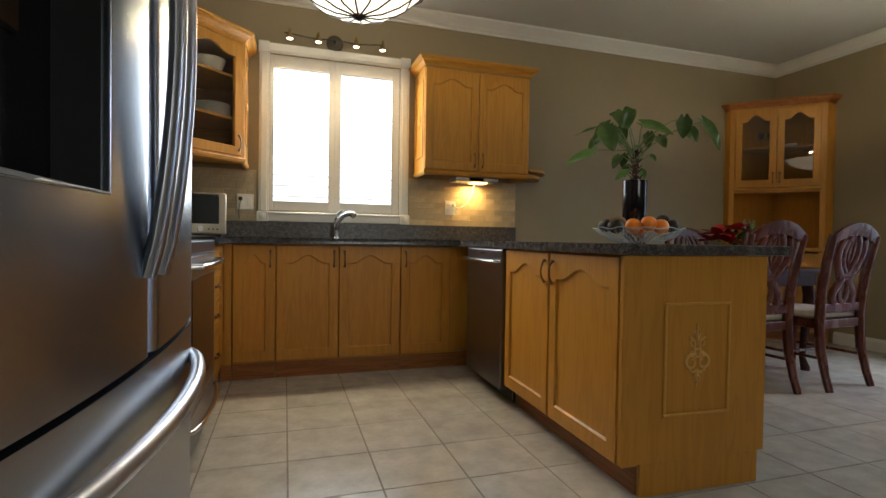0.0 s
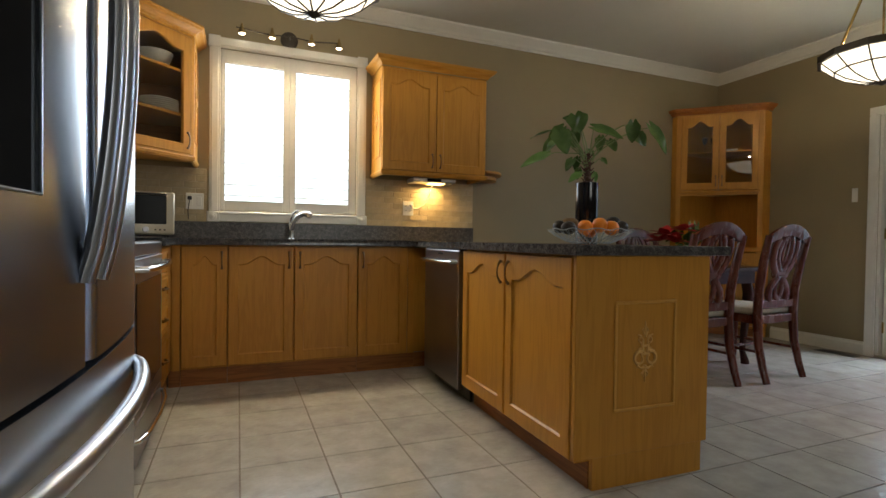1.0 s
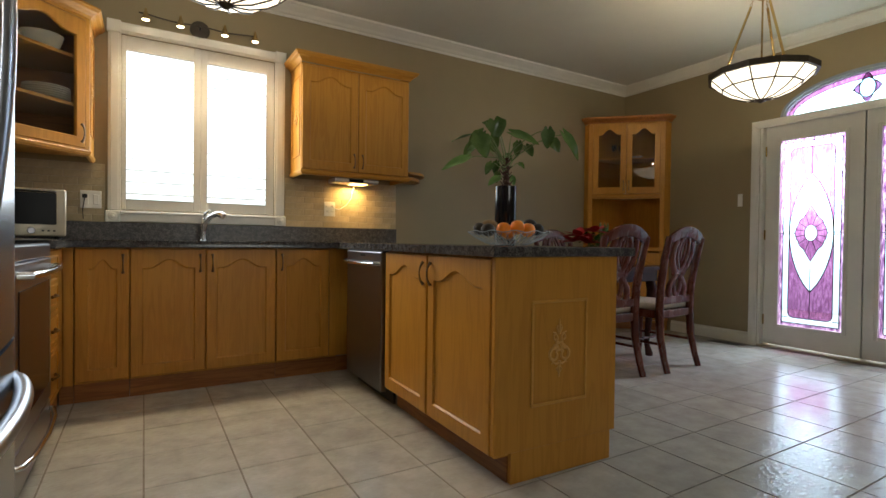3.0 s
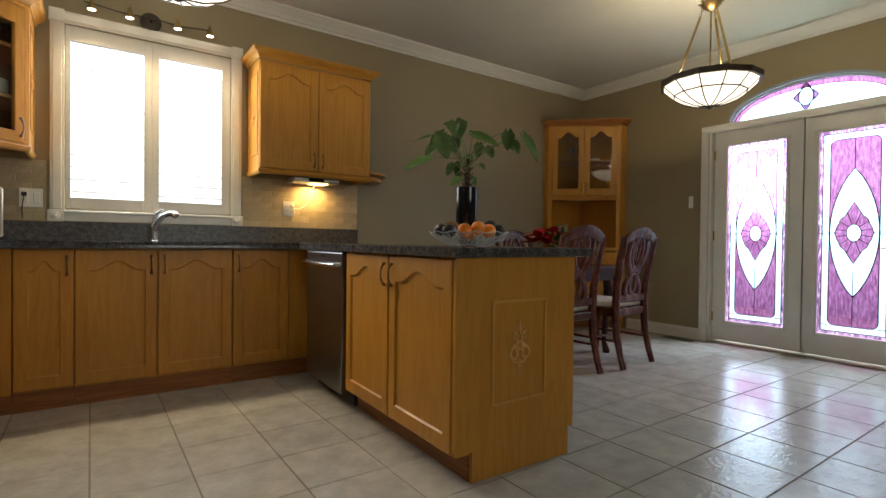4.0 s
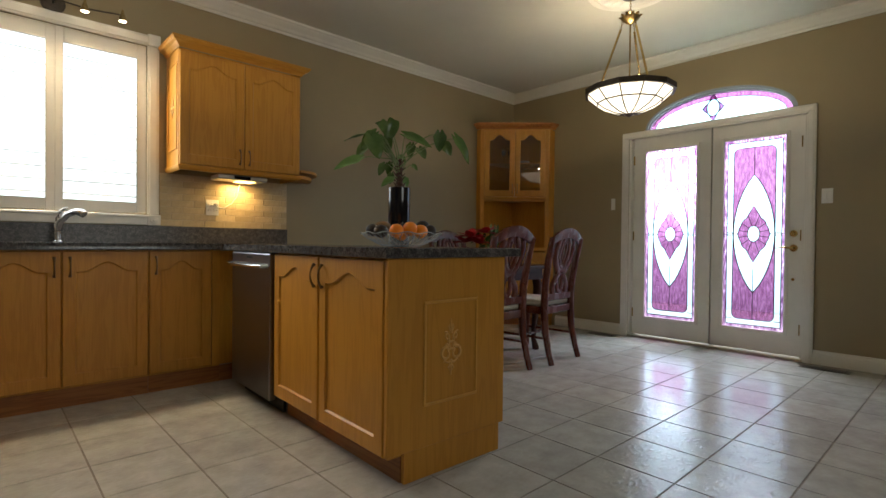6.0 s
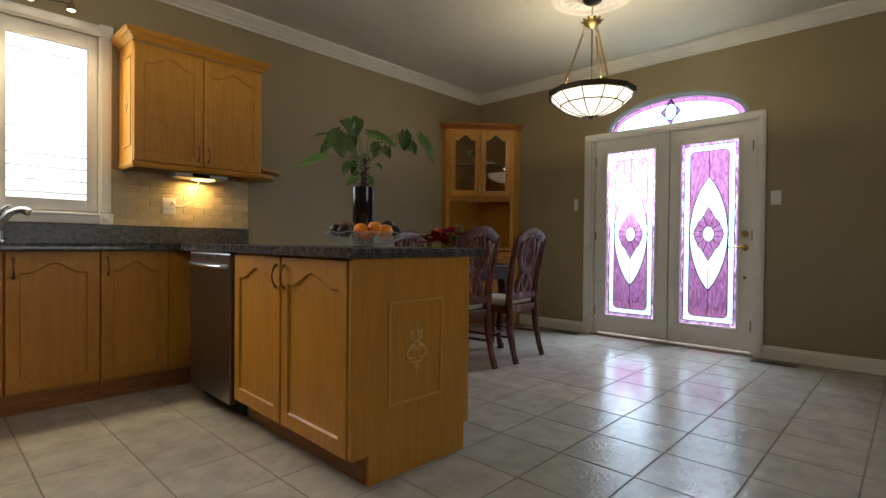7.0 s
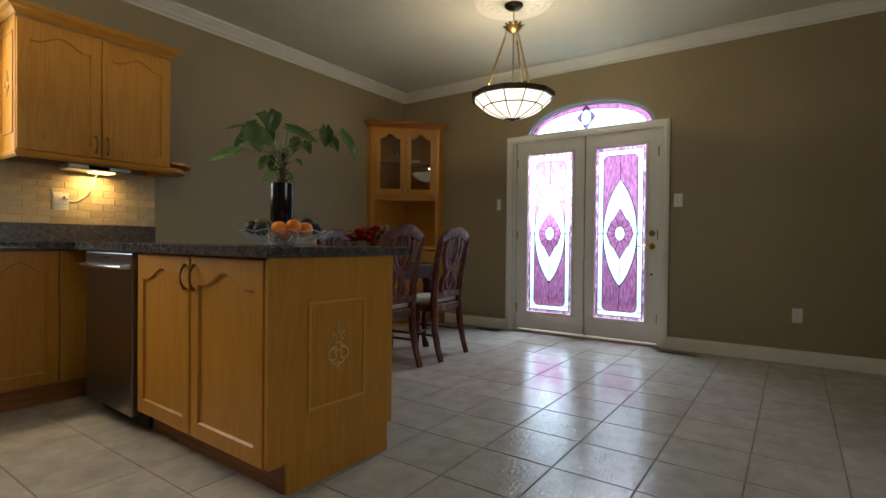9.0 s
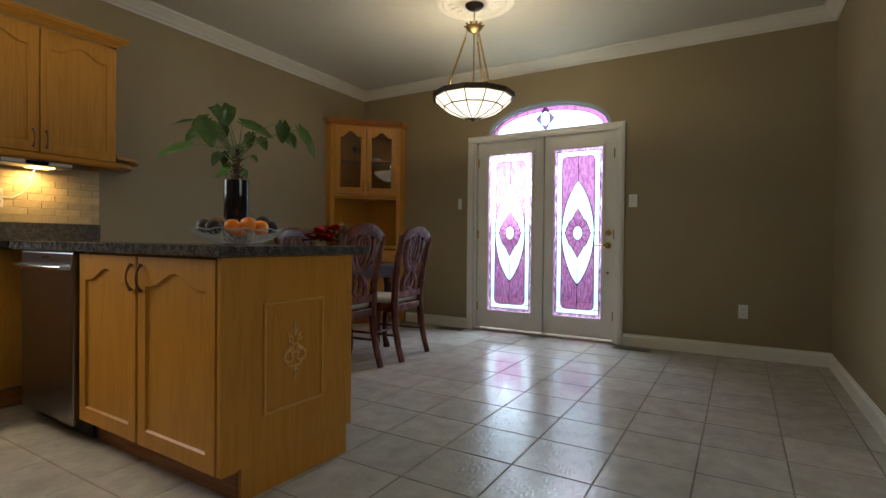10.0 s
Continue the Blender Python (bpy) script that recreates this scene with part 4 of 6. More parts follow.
DX0, DX1, DZ0, DZ1 = 0.030, 0.286, 0.972, 1.52
bm = bmesh.new()
door_piece(bm, 0.004, DX0, 0.727, 1.76)
door_piece(bm, DX0, DX1, 0.727, DZ0)
door_piece(bm, DX0, DX1, DZ1, 1.76)
door_piece(bm, DX1, FWID / 2 - 0.002, 0.727, 1.76, True)
ld = part("left_door", bm, STEEL, fr, "brushed steel door with a recessed dark dispenser", True)
part("dispenser_back", B(DX0, DX1, 0.066, 0.078, DZ0, DZ1), BLACKG, ld, "black glossy back of the water dispenser")
part("dispenser_side", B(DX0 - 0.001, DX0 + 0.004, 0.016, 0.066, DZ0, DZ1), BLACKP, ld)
part("dispenser_side", B(DX1 - 0.004, DX1 + 0.001, 0.012, 0.066, DZ0, DZ1), BLACKP, ld)
part("dispenser_top", B(DX0 + 0.004, DX1 - 0.004, 0.02, 0.066, DZ1 - 0.004, DZ1 + 0.001), BLACKP, ld)
part("drip_tray", B(DX0 + 0.004, DX1 - 0.004, 0.014, 0.066, DZ0 - 0.001, DZ0 + 0.004), BLACKP, ld)
part("dispenser_paddle", B(0.11, 0.17, 0.045, 0.055, 1.12, 1.26, 0.004), BLACKG, ld)
rd = part("right_door", bowed(FWID / 2 + 0.002, FWID - 0.004, 0.727, 1.76, 0.08), STEEL, fr, "", True)
part("gap_seal", B(0.02, FWID - 0.02, 0.05, 0.082, 0.60, 0.80), BLACKP, fr)
part("plinth", B(0.03, FWID - 0.03, 0.06, 0.10, 0.0, 0.07), BLACKP, fr)
bm = bmesh.new()
tube(bm, [(x, bow_y(x) - 0.0005, DZ0) for x in (DX0, 0.09, 0.14, 0.19, DX1)], 0.0022, 6)
tube(bm, [(DX1, bow_y(DX1) - 0.0005, DZ0), (DX1, bow_y(DX1) - 0.0005, DZ1)], 0.0018, 6)
part("dispenser_rim", bm, SATIN, ld, "thin steel rim")
for xh, dd in ((FWID / 2 - 0.040, ld), (FWID / 2 + 0.034, rd)):
    bm = bmesh.new()
    pts, rad = [], []
    for k in range(17):
        u = k / 16
        pts.append((xh, 0.004 - 0.042 * math.sin(math.pi * u) ** 0.75 - 0.006, 0.855 + 0.80 * u))
        rad.append(0.013)
    tube(bm, pts, rad, 12, 1.45, (0, 1, 0))
    part("door_handle", bm, SATIN, dd, "long bowed steel handle", True)
bm = bmesh.new()
pts = []
for k in range(25):
    u = k / 24
    x = 0.035 + (FWID - 0.07) * u
    pts.append((x, bow_y(x) + 0.004 - 0.043 * math.sin(math.pi * u) ** 0.55, 0.632))
tube(bm, pts, 0.0155, 14)
part("freezer_handle", bm, SATIN, fr, "long bowed steel handle", True)

# wall cabinets
CROWNP = [(0, 0), (0.006, 0), (0.012, 0.012), (0.028, 0.028), (0.046, 0.036), (0.052, 0.048), (0.058, 0.050), (0.058, 0.062), (0, 0.062)]
RAILP = [(-0.02, 0), (-0.004, 0), (0.006, 0.010), (0.010, 0.026), (0.004, 0.034), (-0.02, 0.034)]


def crown(path, z, prof=CROWNP):
    return sweep_profile(bmesh.new(), path, [(d, z + h) for d, h in prof])


uc = thing("wall_cabinet", pose(0.038, 3.87, 1.455), "honey oak wall cabinet with two arched doors", "cabinet", "wall cabinets")
UW, UD, UH = 0.880, 0.322, 0.785
part("body", B(0, UW, 0.021, UD, 0, UH), OAK, uc)
for x0, x1, s in ((0.004, 0.438, 'r'), (0.442, 0.876, 'l')):
    d = cathedral_door(x1 - x0, 0.764, "door", uc, (x0, 0, 0.004), OAK)
    bow_handle(d, ((x1 - x0) - 0.032 if s == 'r' else 0.032, 0, 0.085), 0.105)
part("crown_moulding", crown([((0, UD), (-1, 0)), ((0, 0), (-1, -1)), ((UW, 0), (1, -1)), ((UW, UD), (1, 0))], UH), OAKH, uc)
part("light_rail", crown([((0, UD), (-1, 0)), ((0, 0.0), (-1, -1)), ((UW, 0.0), (1, -1)), ((UW, UD), (1, 0))], -0.036, RAILP), OAKH, uc)
side = frame_moulding(bmesh.new(), 0.055, 0.275, 0.10, 0.70, 0.0, 0.012, 0.006)
sm = part("side_moulding", side, OAKH, uc)
sm.matrix_basis = pose(0, UD, 0, 0, 0, -90)
sc = part("carving", scroll_carving(bmesh.new(), 0.165, 0.40, 0.16, 0.0), CARVE, uc, "pale carved scroll ornament", True)
sc.matrix_basis = pose(0, UD, 0, 0, 0, -90)
# rounded end shelf
es = thing("end_shelf", pose(0.920, NY - 0.002, 1.436), "small rounded oak end shelf beside the wall cabinet", "shelf")
for z, r, h in ((0.048, 0.265, 0.02), (0.004, 0.225, 0.026)):
    pts = [(0, 0)] + [(r * math.cos(a), -1.25 * r * math.sin(a)) for a in (math.pi / 2 * k / 14 for k in range(15))]
    bm = extrude_poly(bmesh.new(), pts[::-1], z, z + h)
    bmesh.ops.bevel(bm, geom=[e for e in bm.edges if abs(e.verts[0].co.z - e.verts[1].co.z) < 1e-6], offset=0.005, segments=2, profile=0.5, affect='EDGES')
    part("shelf_board", bm, OAKH, es, "", True)
part("shelf_core", B(0, 0.13, -0.16, 0, 0.030, 0.048), OAKH, es)

# diagonal corner cabinet with a glass door
kc = thing("corner_wall_cabinet", pose(WX, NY, 1.455), "honey oak diagonal corner cabinet with a glass door and crockery", "cabinet", "wall cabinets")
LEG, DEP = 0.715, 0.33
foot = [(0.002, -0.002), (0.002, -LEG), (DEP, -LEG), (LEG, -DEP), (LEG, -0.002)]
for z in (0.0, UH - 0.018):
    part("top_board" if z else "bottom_board", extrude_poly(bmesh.new(), foot, z, z + 0.018), OAK, kc)
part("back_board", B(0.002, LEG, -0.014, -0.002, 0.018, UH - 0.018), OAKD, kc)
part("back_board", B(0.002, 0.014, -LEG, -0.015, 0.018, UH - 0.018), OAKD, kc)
part("side_panel", B(LEG - 0.018, LEG, -DEP + 0.012, -0.015, 0.018, UH - 0.018), OAK, kc)
part("side_panel", B(0.014, DEP - 0.012, -LEG, -LEG + 0.018, 0.018, UH - 0.018), OAK, kc)
for z in (0.245, 0.525):
    part("shelf", extrude_poly(bmesh.new(), [(0.015, -0.015), (0.015, -LEG + 0.02), (DEP, -LEG + 0.03), (LEG - 0.03, -DEP), (LEG - 0.02, -0.015)], z, z + 0.018), OAKH, kc)
dm = pose(DEP, -LEG, 0, 0, 0, 45)
DW = (LEG - DEP) * math.sqrt(2)
kd = cathedral_door(DW - 0.05, 0.757, "door", kc, (0, 0, 0), OAK, CABGLASS, stile=0.055, rail=0.06, shoulder=0.10, rise=0.05)
kd.matrix_basis = dm @ pose(0.025, -0.004, 0.006)
bow_handle(kd, (DW - 0.078, 0, 0.085), 0.105)
for x0, x1 in ((0.0, 0.023), (DW - 0.023, DW)):
    o = part("face_stile", B(x0, x1, 0, 0.018, 0.018, UH - 0.018), OAK, kc)
    o.matrix_basis = dm
part("crown_moulding", crown([((0.002, -LEG), (0, -1)), ((DEP, -LEG), (0.41, -1)), ((LEG, -DEP), (1, -0.41)), ((LEG, -0.002), (1, 0))], UH), OAKH, kc)
part("light_rail", crown([((0.002, -LEG), (0, -1)), ((DEP, -LEG), (0.41, -1)), ((LEG, -DEP), (1, -0.41)), ((LEG, -0.002), (1, 0))], -0.036, RAILP), OAKH, kc)
sm = part("side_moulding", frame_moulding(bmesh.new(), 0.055, 0.275, 0.10, 0.70, 0.0, 0.012, 0.006), OAKH, kc)
sm.matrix_basis = pose(LEG, -DEP, 0, 0, 0, 90)
sc = part("carving", scroll_carving(bmesh.new(), 0.165, 0.40, 0.16, 0.0), CARVE, kc, "pale carved scroll ornament", True)
sc.matrix_basis = pose(LEG, -DEP, 0, 0, 0, 90)


def bowl(name, at, r, h, label, category="bowl"):
    bm = lathe(bmesh.new(), [(r * 0.45, 0), (r * 0.5, 0.006), (r * 0.82, h * 0.4), (r, h), (r - 0.006, h), (r * 0.78, h * 0.42), (r * 0.4, 0.012)], 28)
    o = part(name, bm, PORC, None, "", True)
    o.location = at
    return tagged(o, label, category)


def plates(at, r, n):
    for k in range(n):
        bm = lathe(bmesh.new(), [(r * 0.55, 0), (r * 0.62, 0.003), (r, 0.016), (r, 0.020), (r * 0.62, 0.008), (r * 0.5, 0.006)], 28)
        o = part("plate", bm, PORC, None, "", True)
        o.location = (at[0], at[1], at[2] + 0.0125 * k)
        tagged(o, "white porcelain plate in a stack on the cabinet shelf", "plate", "stacked plates")


S1, S2 = 1.455 + 0.264, 1.455 + 0.544
bowl("serving_bowl", (-1.46, 3.86, S2), 0.105, 0.095, "white porcelain bowl on the cabinet shelf")
plates((-1.63, 3.78, S2), 0.10, 4)
bowl("serving_bowl", (-1.64, 3.75, S1), 0.085, 0.11, "deep cream bowl beside the plates")
plates((-1.44, 3.88, S1), 0.115, 6)

# ---- lights that the room has ----


def pendant(at, name, label):
    """An opal leaded bowl on brass rods; at is the point of the ceiling above it."""
    p = thing(name, pose(*at), label, "pendant lamp", "leaded bowl pendants")
    N = 12
    zr, zm, zb = 2.035 - at[2], 1.965 - at[2], 1.885 - at[2]

    def poly(r, z):
        return [Vector((r * math.cos(2 * math.pi * (i + 0.5) / N), r * math.sin(2 * math.pi * (i + 0.5) / N), z)) for i in range(N)]
    rows = [poly(0.302, zr), poly(0.228, zm), poly(0.175, zm - 0.037), poly(0.10, zb + 0.012), poly(0.022, zb)]
    for a, b in zip(rows[:1], rows[1:2]):
        for i in range(N):
            j = (i + 1) % N
            bm = bmesh.new()
            q = [a[i], a[j], b[j], b[i]]
            lo = [bm.verts.new(v) for v in q]
            hi = [bm.verts.new(Vector((v.x * 0.985, v.y * 0.985, v.z + 0.002))) for v in q]
            bm.faces.new(lo)
            bm.faces.new(hi[::-1])
            for k in range(4):
                m = (k + 1) % 4
                bm.faces.new((lo[k], lo[m], hi[m], hi[k]))
            part("pane", bm, BOWLG, p)
    for i in range(N):
        j = (i + 1) % N
        bm = bmesh.new()
        for a, b in zip(rows[1:-1], rows[2:]):
            bm.faces.new([bm.verts.new(v) for v in (a[i], a[j], b[j], b[i])])
            bm.faces.new([bm.verts.new(Vector((v.x * 0.985, v.y * 0.985, v.z + 0.003))) for v in (b[i], b[j], a[j], a[i])])
        part("pane", bm, BOWLG, p, "", True)
    bm = bmesh.new()
    for i in range(N):
        tube(bm, [r[i] * 1.0 + Vector((0, 0, -0.0015)) for r in rows], 0.0046, 6)
        tube(bm, [rows[1][i], rows[1][(i + 1) % N]], 0.0056, 6)
    part("came", bm, BRONZE, p, "dark metal ribs")
    bm = bmesh.new()
    o0, o1 = poly(0.316, zr - 0.008), poly(0.316, zr + 0.03)
    i0, i1 = poly(0.296, zr - 0.008), poly(0.296, zr + 0.03)
    quads = [[bm.verts.new(v) for v in r] for r in (o0, o1, i1, i0)]
    for a, b in zip(quads, quads[1:] + quads[:1]):
        for i in range(N):
            bm.faces.new((a[i], a[(i + 1) % N], b[(i + 1) % N], b[i]))
    part("rim", bm, BRONZE, p, "dark twelve-sided metal rim")
    part("finial", lathe(bmesh.new(), [(0.004, zb - 0.022), (0.016, zb - 0.016), (0.032, zb - 0.004), (0.028, zb + 0.004)], 14), BRONZE, p, "", True)
    zc = 2.575 - at[2]
    for k in range(3):
        a = radians(122 + 120 * k)
        c, s = math.cos(a), math.sin(a)
        bm = bmesh.new()
        tube(bm, [(0.228 * c, 0.228 * s, zr - 0.01), (0.066 * c, 0.066 * s, zc - 0.075)], [0.008, 0.008], 10)
        part("rod", bm, BRASS, p, "brass rod", True)
        bm = bmesh.new()
        for q in range(3):
            u = q / 3
            cen = Vector(((0.064 - 0.014 * u) * c, (0.064 - 0.014 * u) * s, zc - 0.064 + 0.017 * q))
            side = Vector((-s, c, 0)) if q % 2 else Vector((c, s, 0))
            tube(bm, [cen + side * 0.006 * math.cos(2 * math.pi * w / 8) + Vector((0, 0, 0.011 * math.sin(2 * math.pi * w / 8))) for w in range(9)], 0.002, 5)
        part("link", bm, ABRASS, p, "short chain links")
    part("stem", tube(bmesh.new(), [(0, 0, zb + 0.01), (0, 0, zc - 0.03)], 0.006, 8), ABRASS, p, "dull brass stem", True)
    bm = lathe(bmesh.new(), [(0.012, zc - 0.045), (0.035, zc - 0.03), (0.062, zc - 0.008), (0.068, zc + 0.006), (0.05, zc + 0.018), (0.018, zc + 0.03), (0.008, zc + 0.045)], 18)
    for k in range(16):
        a = 2 * math.pi * k / 16
        rr, up = (0.066, 0.010) if k % 2 else (0.050, 0.020)
        bmesh.ops.create_icosphere(bm, subdivisions=1, radius=1.0, matrix=Matrix.Translation((rr * math.cos(a), rr * math.sin(a), zc + up)) @ Matrix.Rotation(a, 4, 'Z') @ Matrix.Rotation(radians(-25), 4, 'Y') @ Matrix.Diagonal((0.020, 0.013, 0.007, 1)))
    part("crown_ornament", bm, ABRASS, p, "cast brass leaf crown", True)
    bm = bmesh.new()
    z = zc + 0.045
    k = 0
    while z < -0.03:
        pts = []
        for q in range(9):
            a = 2 * math.pi * q / 8
            u, v = 0.0065 * math.cos(a), 0.013 * math.sin(a)
            pts.append((u, 0, z + 0.011 + v) if k % 2 else (0, u, z + 0.011 + v))
        tube(bm, pts, 0.0018, 5)
        z += 0.019
        k += 1
    part("chain", bm, ABRASS, p, "brass chain")
    part("canopy", lathe(bmesh.new(), [(0.008, -0.035), (0.05, -0.028), (0.07, -0.010), (0.072, 0.0)], 20), BRONZE, p, "", True)
    return p


pendant((2.51, 1.94, H - 0.024), "pendant_lamp", "lit leaded opal glass bowl pendant over the dining side")
pendant((-0.67, 2.40, H), "pendant_lamp", "lit leaded opal glass bowl pendant over the kitchen floor")
bm = lathe(bmesh.new(), [(0.30, 0.0), (0.30, -0.006), (0.285, -0.014), (0.262, -0.010), (0.245, -0.010), (0.235, -0.017), (0.22, -0.011), (0.12, -0.011), (0.105, -0.018), (0.09, -0.024), (0.01, -0.024)], 48)
for k in range(16):
    a = 2 * math.pi * k / 16
    bmesh.ops.create_icosphere(bm, subdivisions=1, radius=1.0, matrix=Matrix.Translation((0.17 * math.cos(a), 0.17 * math.sin(a), -0.010)) @ Matrix.Rotation(a, 4, 'Z') @ Matrix.Diagonal((0.045, 0.02, 0.007, 1)))
med = part("ceiling_medallion", bm, CROWN, None, "", True)
med.location = (2.51, 1.94, H)
tagged(med, "round cream plaster ceiling medallion above the pendant", "ceiling medallion")
point_lamp("pendant_bulb_dining", (2.51, 1.94, 2.10), 18, (1.0, 0.85, 0.60), 0.035)
point_lamp("pendant_bulb_kitchen", (-0.67, 2.40, 2.10), 16, (1.0, 0.88, 0.70), 0.035)

# spotlight bar above the window
sb = thing("spotlight_bar", pose(-0.61, NY, 2.426), "lit four-head spotlight bar on the wall above the window", "spotlight bar")
part("wall_plate", tube(bmesh.new(), [(0, -0.001, 0), (0, -0.014, 0), (0, -0.022, 0)], [0.064, 0.064, 0.046], 24), BRONZE, sb, "", True)
bm = tube(bmesh.new(), [(-0.375 + 0.0625 * k, -0.085 - 0.012 * math.cos(math.pi * k / 6), 0.006 * math.cos(math.pi * k / 3)) for k in range(13)], 0.005, 8)
tube(bm, [(0, -0.02, 0), (0, -0.085, 0)], 0.006, 8)
part("rail", bm, BRONZE, sb, "slim curved metal rail", True)
for x in (-0.335, -0.128, 0.155, 0.362):
    bm = lathe(bmesh.new(), [(0.004, 0.05), (0.009, 0.042), (0.013, 0.02), (0.020, 0.002), (0.027, -0.028), (0.024, -0.028), (0.014, 0.0)], 14, (x, -0.09, -0.004))
    hd = part("spot_head", bm, ABRASS, sb, "small antique brass spot head", True)
    part("bulb", lathe(bmesh.new(), [(0.002, -0.031), (0.018, -0.030), (0.023, -0.024), (0.012, -0.008)], 14, (x, -0.09, -0.004)), SPOTW, hd, "lit bulb", True)
    d = bpy.data.lights.new("spot_beam", 'SPOT')
    d.energy, d.color, d.spot_size, d.spot_blend, d.shadow_soft_size = 22, (1.0, 0.80, 0.50), radians(120), 0.8, 0.02
    o = new("spot_beam", d)
    o.matrix_world = look((-0.61 + x, NY - 0.09, 2.385), (-0.61 + x, NY - 1.22, 0.0))

# under-cabinet radio with its lamp
ur = thing("under_cabinet_radio", pose(0.34, 3.92, 1.418), "silver under-cabinet radio with a lit lamp below", "radio")
part("body", B(-0.03, 0.33, 0.0, 0.17, -0.034, -0.001, 0.004), SATIN, ur)
part("display", B(0.085, 0.20, -0.003, 0.001, -0.028, -0.006), BLACKG, ur, "dark display")
part("speaker_bar", B(-0.03, 0.08, -0.007, 0.004, -0.024, -0.004, 0.003), WHITEP, ur)
part("speaker_bar", B(0.206, 0.33, -0.007, 0.004, -0.024, -0.004, 0.003), WHITEP, ur)
part("lamp_lens", B(0.125, 0.25, 0.03, 0.14, -0.041, -0.0345, 0.002), LAMPW, ur, "warm lit lens")
bm = tube(bmesh.new(), [(0.20, 0.17, -0.03), (0.205, 0.24, -0.06), (0.20, 0.262, -0.13), (0.16, 0.266, -0.19), (0.10, 0.267, -0.23), (0.05, 0.267, -0.225), (0.02, 0.262, -0.215)], 0.004, 7)
part("cord", bm, WHITEP, ur, "white power cord", True)
area_lamp("radio_lamp", pose(0.527, 4.115, 1.374), 0.11, 0.05, 2.4, (1.0, 0.62, 0.20))


def wall_plate(name, m, w, h, label, category, toggles=1, kind='switch'):
    """A plate flat on a wall, looking to local -y, centred on m."""
    s = thing(name, m, label, category, "wall plates")
    part("plate", B(-w / 2, w / 2, -0.006, -0.001, -h / 2, h / 2, 0.002), WHITEP, s)
    for k in range(toggles):
        x = (k - (toggles - 1) / 2) * w / toggles
        if kind == 'switch':
            part("rocker", B(x - 0.016, x + 0.016, -0.010, -0.006, -0.033, 0.033, 0.002), WHITEP, s)
        else:
            for z in (-0.02, 0.02):
                bm = B(x - 0.016, x + 0.016, -0.009, -0.006, z - 0.014, z + 0.014, 0.003)
                part("socket", bm, WHITEP, s)
                for dx in (-0.006, 0.006):
                    part("slot", B(x + dx - 0.0012, x + dx + 0.0012, -0.0095, -0.0088, z - 0.004, z + 0.005), BLACKP, s)
    return s


o1 = wall_plate("wall_outlet", pose(-1.250, NY - 0.009, 1.180), 0.115, 0.115, "white double wall plate with a black plug and cord", "outlet", 2, 'switch')
part("plug", B(-0.045, -0.018, -0.032, -0.010, 0.008, 0.034, 0.004), BLACKP, o1)
part("cord", tube(bmesh.new(), [(-0.03, -0.03, 0.012), (-0.035, -0.034, -0.02), (-0.042, -0.03, -0.07), (-0.038, -0.028, -0.13)], 0.003, 6), BLACKP, o1, "", True)
o2 = wall_plate("wall_outlet", pose(0.356, NY - 0.009, 1.187), 0.092, 0.118, "white six-way outlet adapter with a plug", "outlet", 2, 'outlet')
part("plug", B(0.012, 0.038, -0.034, -0.008, 0.012, 0.034, 0.004), WHITEP, o2)
wall_plate("light_switch", pose(EX, 2.836, 1.362, 0, 0, -90), 0.045, 0.12, "slim white switch plate beside the door casing", "light switch")
wall_plate("light_switch", pose(EX, 1.022, 1.340, 0, 0, -90), 0.074, 0.118, "white switch plate beside the door lever side", "light switch", 2)
wall_plate("wall_outlet", pose(EX, 0.140, 0.388, 0, 0, -90), 0.070, 0.115, "white wall outlet low on the taupe wall", "outlet", 1, 'outlet')


def floor_vent(at, label):
    v = thing("floor_vent", pose(*at), label, "floor vent", "floor vents")
    bm = B(-0.055, 0.055, -0.155, 0.155, 0.0005, 0.004, 0.001)
    part("frame", bm, BRONZE, v)
    for k in range(14):
        y = -0.13 + k * 0.02
        part("slat", B(-0.04, 0.04, y - 0.003, y + 0.003, 0.004, 0.007), BLACKP, v)


floor_vent((3.815, 2.87, 0), "bronze floor register near the baseboard")
floor_vent((3.80, 0.99, 0), "bronze floor register beside the doors")

# tap
tp = thing("kitchen_tap", pose(-0.595, 4.06, TOPZ), "brushed chrome single-lever kitchen tap", "tap")
part("base", lathe(bmesh.new(), [(0.030, 0.0), (0.030, 0.006), (0.022, 0.012), (0.020, 0.07), (0.024, 0.10), (0.018, 0.12)], 18), TAPM, tp, "", True)
part("spout", tube(bmesh.new(), [(0, 0, 0.07), (0.01, -0.02, 0.125), (0.04, -0.06, 0.17), (0.075, -0.11, 0.188), (0.10, -0.145, 0.182), (0.112, -0.16, 0.170)], [0.020, 0.019, 0.018, 0.019, 0.023, 0.022], 12), TAPM, tp, "", True)
part("lever", tube(bmesh.new(), [(0, 0, 0.11), (-0.002, 0.005, 0.15), (0.010, 0.0, 0.19), (0.034, -0.012, 0.212), (0.048, -0.02, 0.214)], [0.013, 0.012, 0.009, 0.007, 0.005], 10), TAPM, tp, "", True)

